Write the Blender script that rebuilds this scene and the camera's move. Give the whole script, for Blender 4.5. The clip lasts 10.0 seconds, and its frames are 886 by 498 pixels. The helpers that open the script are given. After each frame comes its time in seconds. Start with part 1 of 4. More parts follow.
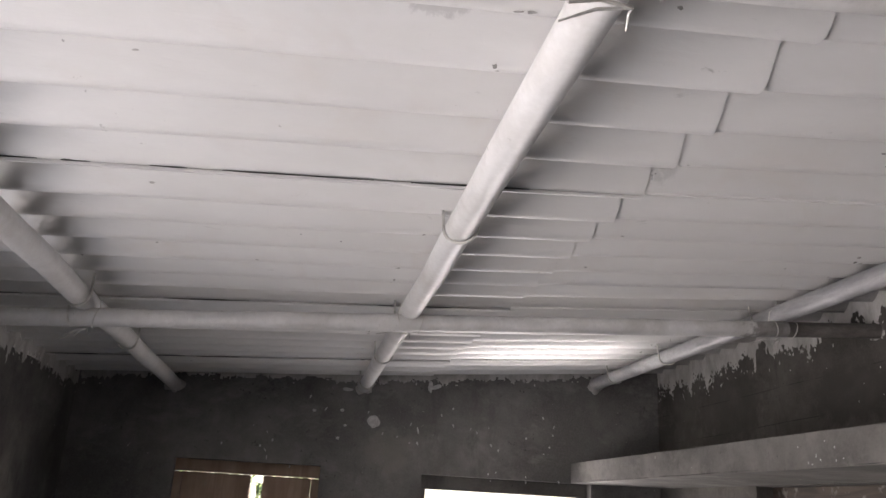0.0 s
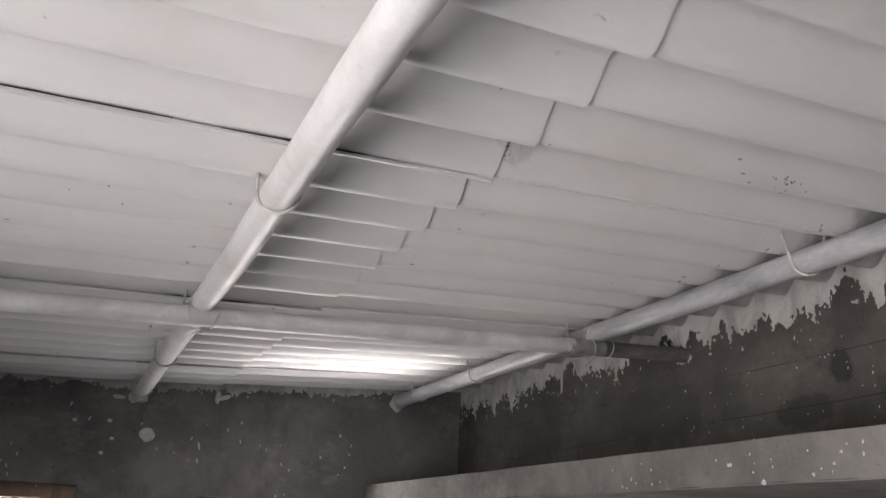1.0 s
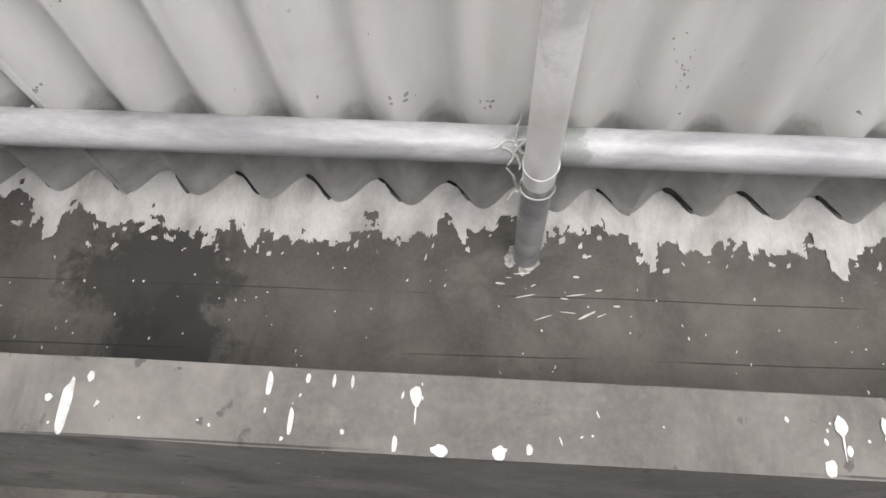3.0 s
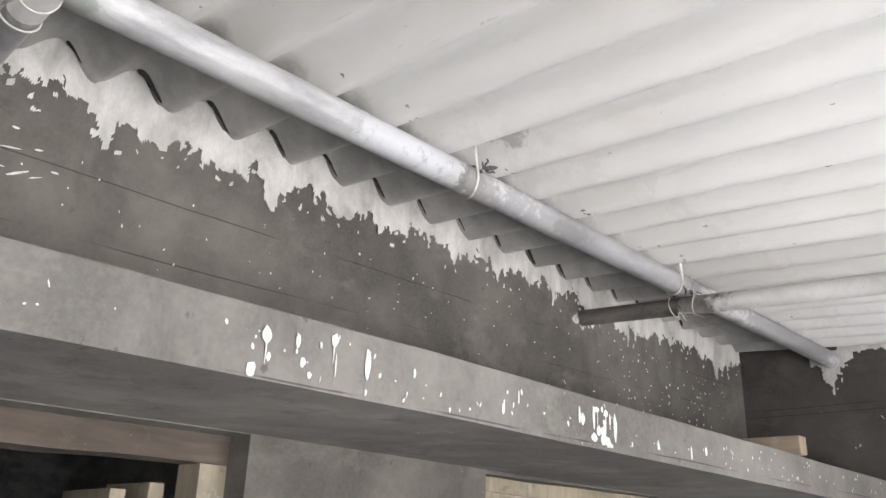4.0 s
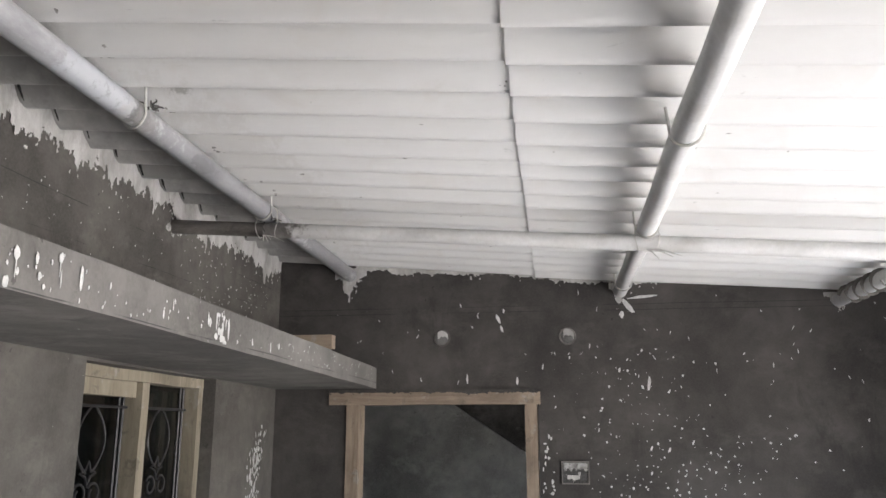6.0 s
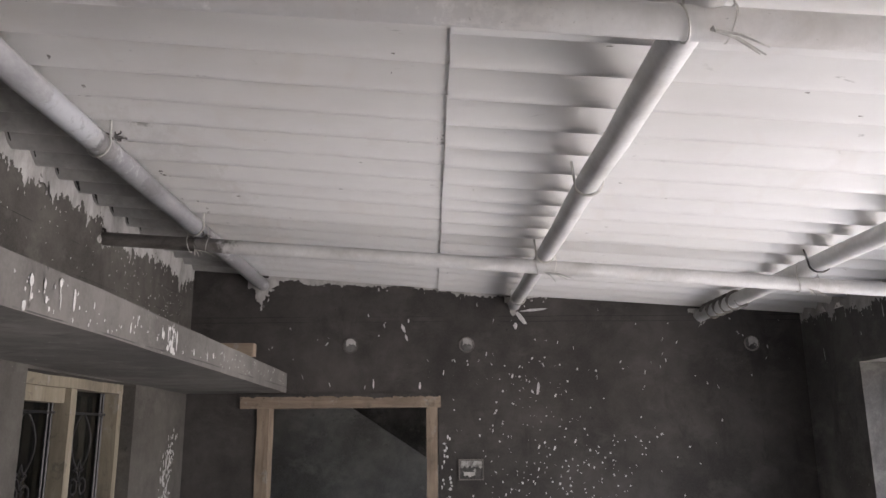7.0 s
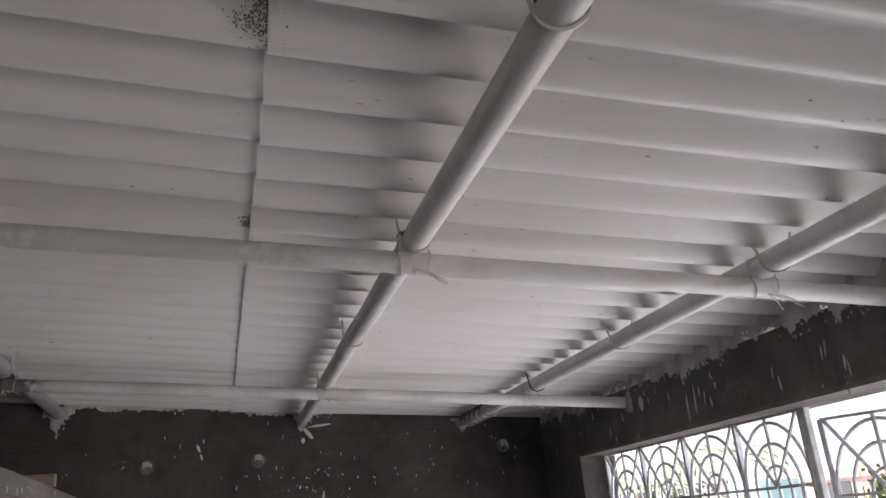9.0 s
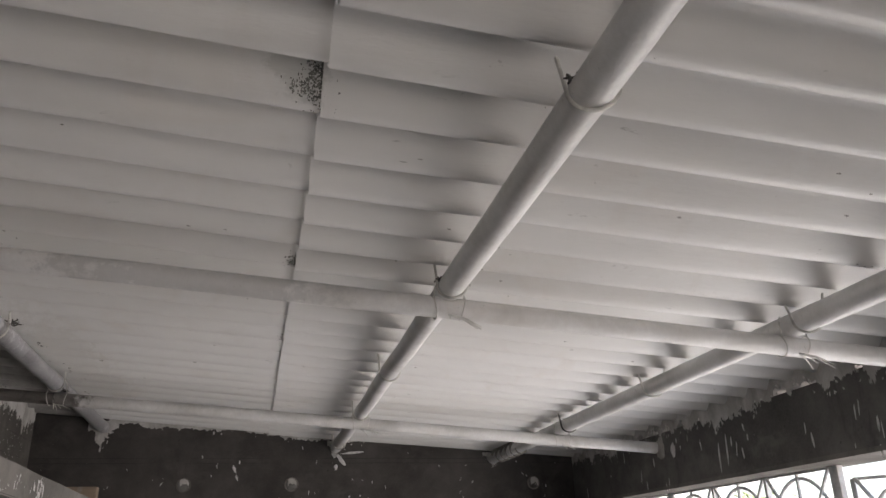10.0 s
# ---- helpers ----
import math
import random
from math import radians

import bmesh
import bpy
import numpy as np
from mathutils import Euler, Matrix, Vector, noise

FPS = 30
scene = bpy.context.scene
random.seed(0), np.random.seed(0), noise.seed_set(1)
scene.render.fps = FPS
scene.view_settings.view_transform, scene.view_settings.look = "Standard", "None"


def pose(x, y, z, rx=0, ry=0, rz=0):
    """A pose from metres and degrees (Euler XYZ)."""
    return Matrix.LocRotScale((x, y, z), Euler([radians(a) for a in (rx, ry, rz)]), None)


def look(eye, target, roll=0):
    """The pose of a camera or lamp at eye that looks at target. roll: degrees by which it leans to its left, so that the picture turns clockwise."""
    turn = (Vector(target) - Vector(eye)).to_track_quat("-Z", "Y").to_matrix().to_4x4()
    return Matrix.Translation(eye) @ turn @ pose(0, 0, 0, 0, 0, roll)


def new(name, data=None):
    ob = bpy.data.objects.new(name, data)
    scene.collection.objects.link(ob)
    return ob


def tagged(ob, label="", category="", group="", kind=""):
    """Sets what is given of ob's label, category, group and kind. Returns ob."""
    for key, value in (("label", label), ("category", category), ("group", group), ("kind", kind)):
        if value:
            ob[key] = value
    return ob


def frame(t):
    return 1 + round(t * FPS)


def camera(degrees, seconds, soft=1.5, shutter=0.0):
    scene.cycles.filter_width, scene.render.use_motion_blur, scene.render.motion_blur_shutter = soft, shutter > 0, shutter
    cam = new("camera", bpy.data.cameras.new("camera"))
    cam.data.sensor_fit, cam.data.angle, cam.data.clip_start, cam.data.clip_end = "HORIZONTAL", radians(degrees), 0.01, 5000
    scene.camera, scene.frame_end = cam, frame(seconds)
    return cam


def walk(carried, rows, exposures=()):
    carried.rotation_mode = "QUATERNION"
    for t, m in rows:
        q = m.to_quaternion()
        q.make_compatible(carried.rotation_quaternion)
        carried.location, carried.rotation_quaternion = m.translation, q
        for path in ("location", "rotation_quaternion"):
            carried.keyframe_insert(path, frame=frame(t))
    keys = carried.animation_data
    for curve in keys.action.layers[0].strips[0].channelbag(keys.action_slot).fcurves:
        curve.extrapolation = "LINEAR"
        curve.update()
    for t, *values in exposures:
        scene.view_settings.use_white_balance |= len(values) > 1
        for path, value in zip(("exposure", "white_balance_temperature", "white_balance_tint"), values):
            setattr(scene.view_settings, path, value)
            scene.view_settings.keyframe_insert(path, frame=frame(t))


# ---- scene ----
cam = camera(59.1, 10.0)
PATH = [
    (0, (-1.813, 2.191, 2.012), (-1.494, 4.062, 2.643), 3.2),
    (0.5, (-1.768, 2.316, 2.019), (-1.232, 4.119, 2.699), 3.2),
    (1, (-1.78, 2.455, 2.024), (-0.991, 4.152, 2.728), 2.8),
    (1.5, (-1.764, 2.566, 2.016), (-0.782, 4.154, 2.735), 3.0),
    (2, (-1.639, 2.654, 2.016), (-0.44, 4.055, 2.791), 3.5),
    (2.5, (-1.468, 2.744, 2.013), (0.067, 3.722, 2.842), 4.3),
    (2.7, (-1.402, 2.792, 2.008), (0.278, 3.46, 2.864), 4.4),
    (3.8, (-1.296, 2.922, 1.991), (0.132, 1.729, 2.723), 2.5),
    (4, (-1.302, 2.957, 1.985), (0.026, 1.639, 2.691), 2.3),
    (4.5, (-1.257, 3.083, 1.976), (-0.313, 1.437, 2.607), 0.6),
    (5, (-1.221, 3.217, 1.972), (-0.587, 1.393, 2.494), 0.2),
    (5.5, (-1.252, 3.359, 1.952), (-0.807, 1.462, 2.403), 0.1),
    (6, (-1.261, 3.476, 1.965), (-0.989, 1.546, 2.414), 0.0),
    (7.3, (-1.136, 3.854, 1.967), (-1.232, 1.908, 2.419), -0.9),
    (7.5, (-1.143, 3.918, 1.961), (-1.27, 1.979, 2.433), -1.3),
    (8, (-1.183, 4.093, 1.965), (-1.371, 2.18, 2.517), -2.5),
    (8.5, (-1.187, 4.251, 1.968), (-1.566, 2.399, 2.621), -4.9),
    (9, (-1.127, 4.383, 1.961), (-1.673, 2.577, 2.623), -5.3),
    (9.5, (-1.083, 4.421, 1.973), (-1.604, 2.622, 2.674), -3.2),
    (10, (-1.12, 4.465, 1.979), (-1.56, 2.656, 2.711), -1.7),
]
EXPOSURES = [(0.0, 2.90, 6780, 19), (1.0, 2.99, 6730, 17), (1.5, 2.98, 6680, 18), (2.0, 3.09, 6630, 18), (2.5, 3.71, 6580, 14), (4.0, 3.94, 6580, 12), (5.0, 3.84, 6530, 11), (6.0, 3.48, 6630, 13), (7.5, 2.75, 6780, 21), (8.5, 2.39, 6680, 24), (9.0, 2.19, 6730, 20), (9.5, 2.29, 6980, 15), (10.0, 2.43, 6980, 16)]
WEST_WATTS, NORTH_WATTS, NORTH_SKY_WATTS = 4.3, 0.26, 1.2
walk(cam, [(t, look(eye, target, roll)) for t, eye, target, roll in PATH], EXPOSURES)

# ---- world and light ----
SUN_ELEVATION, SUN_AZIMUTH = radians(56), radians(115)
world = bpy.data.worlds.new("world")
scene.world = world
world.use_nodes = True
wn = world.node_tree
sky = wn.nodes.new("ShaderNodeTexSky")
sky.sky_type, sky.sun_disc = "NISHITA", False
sky.sun_elevation, sky.sun_rotation = SUN_ELEVATION, SUN_AZIMUTH
sky.dust_density = 1.0
wn.links.new(sky.outputs[0], wn.nodes["Background"].inputs[0])
wn.nodes["Background"].inputs[1].default_value = 0.08
sun = new("sun", bpy.data.lights.new("sun", "SUN"))
sun.data.energy, sun.data.angle, sun.data.color = 5.0, radians(0.6), (1.0, 0.95, 0.88)
sun_from = Vector((math.sin(SUN_AZIMUTH) * math.cos(SUN_ELEVATION), math.cos(SUN_AZIMUTH) * math.cos(SUN_ELEVATION), math.sin(SUN_ELEVATION)))
sun.matrix_world = look(sun_from * 20, (0, 0, 0))


def window_light(name, eye, target, sx, sy, watts, spread, color):
    """Daylight standing in an opening."""
    lamp = new(name, bpy.data.lights.new(name, "AREA"))
    lamp.data.shape, lamp.data.size, lamp.data.size_y = "RECTANGLE", sx, sy
    lamp.data.energy, lamp.data.spread, lamp.data.color = watts, radians(spread), color
    lamp.matrix_world = look(eye, target)
    return lamp


window_light("window_daylight_west", (-3.0, 2.08, 1.5), (-1.0, 2.08, 2.35), 3.0, 1.1, WEST_WATTS, 135, (0.96, 0.98, 1.0))
window_light("window_daylight_north", (-0.78, 6.08, 1.5), (-0.75, 5.32, 2.68), 0.58, 0.12, NORTH_WATTS, 26, (1.0, 0.99, 0.97))
window_light("window_daylight_north_sky", (-0.80, 6.05, 1.50), (-0.80, 4.0, 2.1), 0.78, 1.05, NORTH_SKY_WATTS, 160, (0.96, 0.98, 1.0))


# ---- materials ----
def node_material(name):
    m = bpy.data.materials.new(name)
    m.use_nodes = True
    return m, m.node_tree, m.node_tree.nodes["Principled BSDF"]


def add(nt, kind, **inputs):
    n = nt.nodes.new(kind)
    for key, value in inputs.items():
        n.inputs[key].default_value = value
    return n


def noise_out(nt, coord, scale, detail=4.0, rough=0.55, distort=0.0, stretch=None):
    src = coord
    if stretch:
        mp = nt.nodes.new("ShaderNodeMapping")
        mp.inputs["Scale"].default_value = stretch
        nt.links.new(coord, mp.inputs["Vector"])
        src = mp.outputs[0]
    n = add(nt, "ShaderNodeTexNoise", Scale=scale, Detail=detail, Roughness=rough, Distortion=distort)
    nt.links.new(src, n.inputs["Vector"])
    return n.outputs["Fac"]


def ramp(nt, value, lo, hi, a=0.0, b=1.0):
    n = nt.nodes.new("ShaderNodeMapRange")
    n.inputs["From Min"].default_value, n.inputs["From Max"].default_value = lo, hi
    n.inputs["To Min"].default_value, n.inputs["To Max"].default_value = a, b
    nt.links.new(value, n.inputs["Value"])
    return n.outputs[0]


def mix(nt, fac, a, b):
    n = nt.nodes.new("ShaderNodeMix")
    n.data_type = "RGBA"
    for sock, v in ((n.inputs[0], fac), (n.inputs[6], a), (n.inputs[7], b)):
        if isinstance(v, (tuple, float, int)):
            sock.default_value = (*v, 1) if isinstance(v, tuple) else v
        else:
            nt.links.new(v, sock)
    return n.outputs[2]


def maths(nt, op, a, b=None):
    n = nt.nodes.new("ShaderNodeMath")
    n.operation = op
    for sock, v in zip(n.inputs, (a, b)):
        if v is None:
            continue
        if isinstance(v, (float, int)):
            sock.default_value = v
        else:
            nt.links.new(v, sock)
    return n.outputs[0]


def bump(nt, bsdf, height, strength, distance):
    n = add(nt, "ShaderNodeBump", Strength=strength, Distance=distance)
    nt.links.new(height, n.inputs["Height"])
    nt.links.new(n.outputs[0], bsdf.inputs["Normal"])


def spot(nt, coord, place, radii, ragged=0.5, scale=14.0):
    """A ragged stain round a place of the building: 1 inside, 0 outside."""
    mp = nt.nodes.new("ShaderNodeMapping")
    mp.vector_type = "TEXTURE"
    mp.inputs["Location"].default_value, mp.inputs["Scale"].default_value = place, radii
    nt.links.new(coord, mp.inputs["Vector"])
    ln = nt.nodes.new("ShaderNodeVectorMath")
    ln.operation = "LENGTH"
    nt.links.new(mp.outputs[0], ln.inputs[0])
    wob = noise_out(nt, coord, scale, 6.0, 0.7)
    d = maths(nt, "ADD", ln.outputs["Value"], maths(nt, "MULTIPLY", maths(nt, "SUBTRACT", wob, 0.5), 4 * ragged))
    return ramp(nt, d, 1.05, 0.75)


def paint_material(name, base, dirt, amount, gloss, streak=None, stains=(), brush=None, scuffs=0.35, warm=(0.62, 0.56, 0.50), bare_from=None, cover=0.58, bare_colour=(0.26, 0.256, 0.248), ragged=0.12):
    m, nt, bsdf = node_material(name)
    co = nt.nodes.new("ShaderNodeTexCoord").outputs["Object"]
    big = ramp(nt, noise_out(nt, co, 1.7, 5.0, 0.6, 0.4, streak), 0.42, 0.72)
    fine = ramp(nt, noise_out(nt, co, 26.0, 6.0, 0.7, 0.2, streak), 0.35, 0.75)
    speck = ramp(nt, noise_out(nt, co, 55.0, 3.0, 0.6), 0.70, 0.74)
    patchy = ramp(nt, noise_out(nt, co, 2.3, 2.0), 0.56, 0.66)
    col = mix(nt, maths(nt, "MULTIPLY", big, amount), base, dirt)
    col = mix(nt, maths(nt, "MULTIPLY", fine, amount * 0.35), col, dirt)
    col = mix(nt, maths(nt, "MULTIPLY", maths(nt, "MULTIPLY", speck, patchy), 0.6), col, (0.16, 0.15, 0.13))
    scuff = maths(nt, "MULTIPLY", ramp(nt, noise_out(nt, co, 42.0, 5.0, 0.75, 0.6, streak), 0.63, 0.70), ramp(nt, noise_out(nt, co, 5.0, 3.0), cover, cover + 0.08))
    col = mix(nt, maths(nt, "MULTIPLY", scuff, scuffs), col, (0.20, 0.19, 0.175))
    tone = ramp(nt, noise_out(nt, co, 4.5, 4.0, 0.6, 0.8), 0.55, 0.75)
    col = mix(nt, maths(nt, "MULTIPLY", tone, 0.30), col, warm)
    for place, radii, colour, depth in stains:
        col = mix(nt, maths(nt, "MULTIPLY", spot(nt, co, place, radii, 0.6, 30.0), depth), col, colour)
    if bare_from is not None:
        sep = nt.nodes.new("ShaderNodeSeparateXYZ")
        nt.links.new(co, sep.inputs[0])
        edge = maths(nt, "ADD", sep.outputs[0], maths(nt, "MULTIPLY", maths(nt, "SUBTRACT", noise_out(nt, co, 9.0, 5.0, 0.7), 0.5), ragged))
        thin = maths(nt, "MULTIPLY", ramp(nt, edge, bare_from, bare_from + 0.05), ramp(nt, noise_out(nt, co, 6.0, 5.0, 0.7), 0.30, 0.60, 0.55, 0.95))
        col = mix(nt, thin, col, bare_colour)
    nt.links.new(col, bsdf.inputs["Base Color"])
    nt.links.new(ramp(nt, fine, 0, 1, gloss, gloss + 0.2), bsdf.inputs["Roughness"])
    h = maths(nt, "ADD", noise_out(nt, co, 60.0, 6.0, 0.7, 0.0, brush), maths(nt, "MULTIPLY", noise_out(nt, co, 9.0, 3.0), 0.8))
    bump(nt, bsdf, h, 0.35, 0.004)
    return m


def cement_material(name, dark, light, stains=(), lines=(), relief=0.004):
    m, nt, bsdf = node_material(name)
    co = nt.nodes.new("ShaderNodeTexCoord").outputs["Object"]
    cloud = ramp(nt, noise_out(nt, co, 1.9, 6.0, 0.65, 0.15), 0.38, 0.62)
    blot = ramp(nt, noise_out(nt, co, 7.0, 5.0, 0.65, 0.3), 0.38, 0.66)
    sand = noise_out(nt, co, 120.0, 3.0, 0.7)
    col = mix(nt, cloud, tuple(0.72 * c for c in dark), tuple(1.12 * c for c in light))
    col = mix(nt, maths(nt, "MULTIPLY", blot, 0.5), col, tuple(0.58 * c for c in dark))
    pale = ramp(nt, noise_out(nt, co, 3.4, 6.0, 0.72, 0.2, (1, 1, 1.6)), 0.53, 0.66)
    col = mix(nt, maths(nt, "MULTIPLY", pale, 0.42), col, tuple(1.5 * c for c in light))
    col = mix(nt, ramp(nt, sand, 0.4, 0.75, 0.0, 0.25), col, tuple(1.3 * c for c in light))
    speck = maths(nt, "MULTIPLY", ramp(nt, noise_out(nt, co, 60.0, 2.0), 0.74, 0.755), ramp(nt, noise_out(nt, co, 3.1, 2.0), 0.5, 0.6))
    col = mix(nt, speck, col, (0.55, 0.54, 0.52))
    pits = maths(nt, "MULTIPLY", ramp(nt, noise_out(nt, co, 38.0, 3.0, 0.6), 0.66, 0.70), ramp(nt, noise_out(nt, co, 2.4, 3.0), 0.48, 0.60))
    col = mix(nt, maths(nt, "MULTIPLY", pits, 0.6), col, tuple(0.35 * c for c in dark))
    run = maths(nt, "MULTIPLY", ramp(nt, noise_out(nt, co, 9.0, 5.0, 0.7, 0.4, (1, 1, 0.35)), 0.54, 0.66), ramp(nt, noise_out(nt, co, 1.3, 3.0), 0.46, 0.62))
    col = mix(nt, maths(nt, "MULTIPLY", run, 0.75), col, tuple(0.62 * c for c in dark))
    for place, radii, colour, depth in stains:
        col = mix(nt, maths(nt, "MULTIPLY", spot(nt, co, place, radii), depth), col, colour)
    sep = nt.nodes.new("ShaderNodeSeparateXYZ")
    nt.links.new(co, sep.inputs[0])
    for z, tilt in lines:
        off = maths(nt, "ADD", maths(nt, "SUBTRACT", sep.outputs[2], z), maths(nt, "MULTIPLY", sep.outputs[1], tilt))
        wob = maths(nt, "ADD", off, maths(nt, "MULTIPLY", maths(nt, "SUBTRACT", noise_out(nt, co, 2.0), 0.5), 0.012))
        on = maths(nt, "MULTIPLY", ramp(nt, maths(nt, "ABSOLUTE", wob), 0.0018, 0.0008), ramp(nt, noise_out(nt, co, 3.0), 0.44, 0.54))
        col = mix(nt, maths(nt, "MULTIPLY", on, 0.75), col, (0.02, 0.02, 0.02))
    nt.links.new(col, bsdf.inputs["Base Color"])
    bsdf.inputs["Roughness"].default_value = 0.88
    h = maths(nt, "ADD", maths(nt, "MULTIPLY", sand, 0.3), noise_out(nt, co, 16.0, 6.0, 0.65))
    bump(nt, bsdf, h, 0.5, relief)
    return m


def wood_material(name, dark, light, axis_scale, smear=0.0):
    m, nt, bsdf = node_material(name)
    co = nt.nodes.new("ShaderNodeTexCoord").outputs["Object"]
    grain = noise_out(nt, co, 22.0, 6.0, 0.65, 1.2, axis_scale)
    broad = noise_out(nt, co, 4.0, 3.0, 0.5, 0.5)
    col = mix(nt, ramp(nt, grain, 0.3, 0.7), dark, light)
    col = mix(nt, ramp(nt, broad, 0.45, 0.75, 0.0, 0.6), col, tuple(0.5 * c for c in dark))
    col = mix(nt, ramp(nt, noise_out(nt, co, 11.0, 4.0, 0.7), 0.60, 0.68, 0.0, smear), col, (0.34, 0.32, 0.29))
    col = mix(nt, ramp(nt, noise_out(nt, co, 17.0, 6.0, 0.75, 0.5), 0.56, 0.66, 0.0, 0.75 * smear), col, (0.10, 0.085, 0.065))
    nt.links.new(col, bsdf.inputs["Base Color"])
    bsdf.inputs["Roughness"].default_value = 0.75
    bump(nt, bsdf, grain, 0.4, 0.003)
    return m


def plain_material(name, colour, rough=0.6, metal=0.0, vary=0.25, scale=30.0):
    m, nt, bsdf = node_material(name)
    co = nt.nodes.new("ShaderNodeTexCoord").outputs["Object"]
    n = noise_out(nt, co, scale, 4.0, 0.6)
    nt.links.new(mix(nt, ramp(nt, n, 0.3, 0.7), tuple(c * (1 - vary) for c in colour), tuple(min(1, c * (1 + vary)) for c in colour)), bsdf.inputs["Base Color"])
    bsdf.inputs["Roughness"].default_value, bsdf.inputs["Metallic"].default_value = rough, metal
    bump(nt, bsdf, n, 0.2, 0.002)
    return m


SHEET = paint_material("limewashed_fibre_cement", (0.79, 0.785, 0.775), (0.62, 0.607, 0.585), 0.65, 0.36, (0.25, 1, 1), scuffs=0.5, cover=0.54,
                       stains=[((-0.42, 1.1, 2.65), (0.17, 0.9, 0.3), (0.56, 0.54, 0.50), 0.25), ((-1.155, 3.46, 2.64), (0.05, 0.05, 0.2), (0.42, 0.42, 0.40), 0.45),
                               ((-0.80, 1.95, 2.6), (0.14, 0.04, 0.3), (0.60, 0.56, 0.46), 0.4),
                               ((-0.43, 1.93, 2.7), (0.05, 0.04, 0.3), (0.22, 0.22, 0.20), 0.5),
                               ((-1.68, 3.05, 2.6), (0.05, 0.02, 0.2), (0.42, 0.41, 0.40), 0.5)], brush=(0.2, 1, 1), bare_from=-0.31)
PIPE = paint_material("white_painted_pipe", (0.76, 0.755, 0.75), (0.50, 0.485, 0.46), 0.8, 0.32, (3, 3, 3), scuffs=0.7, cover=0.48,
                      stains=[((-1.0, 2.77, 2.56), (0.32, 0.06, 0.1), (0.46, 0.455, 0.45), 0.6), ((-1.587, 3.64, 2.57), (0.012, 0.035, 0.03), (0.03, 0.025, 0.022), 0.9),
                              ((-1.59, 3.15, 2.57), (0.010, 0.03, 0.02), (0.10, 0.09, 0.08), 0.7), ((-0.55, 1.058, 2.6), (0.12, 0.06, 0.1), (0.25, 0.24, 0.22), 0.6), ((-0.52, 4.305, 2.6), (0.10, 0.06, 0.1), (0.25, 0.24, 0.22), 0.6)])
PIPE_WORN = paint_material("worn_white_pipe", (0.52, 0.52, 0.53), (0.17, 0.17, 0.178), 1.0, 0.30, (5, 1.6, 5), brush=(1, 0.1, 1), scuffs=0.85, warm=(0.38, 0.37, 0.38), cover=0.40,
                           stains=[((-0.325, 1.80, 2.645), (0.02, 0.05, 0.03), (0.07, 0.068, 0.065), 0.8), ((-0.36, 1.62, 2.645), (0.02, 0.07, 0.02), (0.09, 0.088, 0.085), 0.7), ((-0.33, 1.33, 2.64), (0.02, 0.09, 0.02), (0.09, 0.088, 0.085), 0.7), ((-0.36, 1.96, 2.65), (0.03, 0.04, 0.04), (0.06, 0.058, 0.055), 0.8), ((-0.345, 2.12, 2.66), (0.1, 0.13, 0.1), (0.46, 0.475, 0.50), 0.85), ((-0.345, 1.45, 2.62), (0.1, 0.55, 0.12), (0.20, 0.20, 0.207), 0.65), ((-0.345, 0.42, 2.67), (0.1, 0.42, 0.12), (0.22, 0.22, 0.225), 0.8), ((-0.345, 1.93, 2.67), (0.1, 0.05, 0.1), (0.24, 0.23, 0.22), 0.6), ((-0.345, 2.74, 2.67), (0.1, 0.06, 0.1), (0.16, 0.18, 0.15), 0.6)])
BARE = paint_material("bare_rusty_pipe", (0.20, 0.185, 0.17), (0.045, 0.04, 0.036), 1.0, 0.6, (2.5, 8, 8), warm=(0.42, 0.39, 0.36), scuffs=0.6, cover=0.45)
PIPE_FADING = paint_material("white_pipe_worn_bare", (0.74, 0.735, 0.73), (0.44, 0.43, 0.41), 0.9, 0.35, (3, 3, 3), scuffs=0.8, cover=0.44, bare_from=-0.50, bare_colour=(0.085, 0.075, 0.066), ragged=0.45)
MORTAR = paint_material("white_mortar", (0.60, 0.59, 0.575), (0.27, 0.26, 0.24), 0.95, 0.8, (7, 7, 3.5), warm=(0.45, 0.43, 0.40), scuffs=0.75, cover=0.42)
MORTAR_DIRTY = paint_material("dirty_mortar", (0.46, 0.45, 0.43), (0.12, 0.115, 0.11), 1.0, 0.8, (45, 45, 45))
PAINT = plain_material("white_paint", (0.56, 0.56, 0.55), 0.5, 0.0, 0.25, 70.0)
GAP = plain_material("dark_crack", (0.022, 0.021, 0.02), 0.9, 0.0, 0.5, 80.0)
GRIME = plain_material("grey_grime", (0.36, 0.35, 0.33), 0.9, 0.0, 0.5, 60.0)
MOULD = plain_material("dark_mould", (0.15, 0.15, 0.135), 0.9, 0.0, 0.5, 90.0)
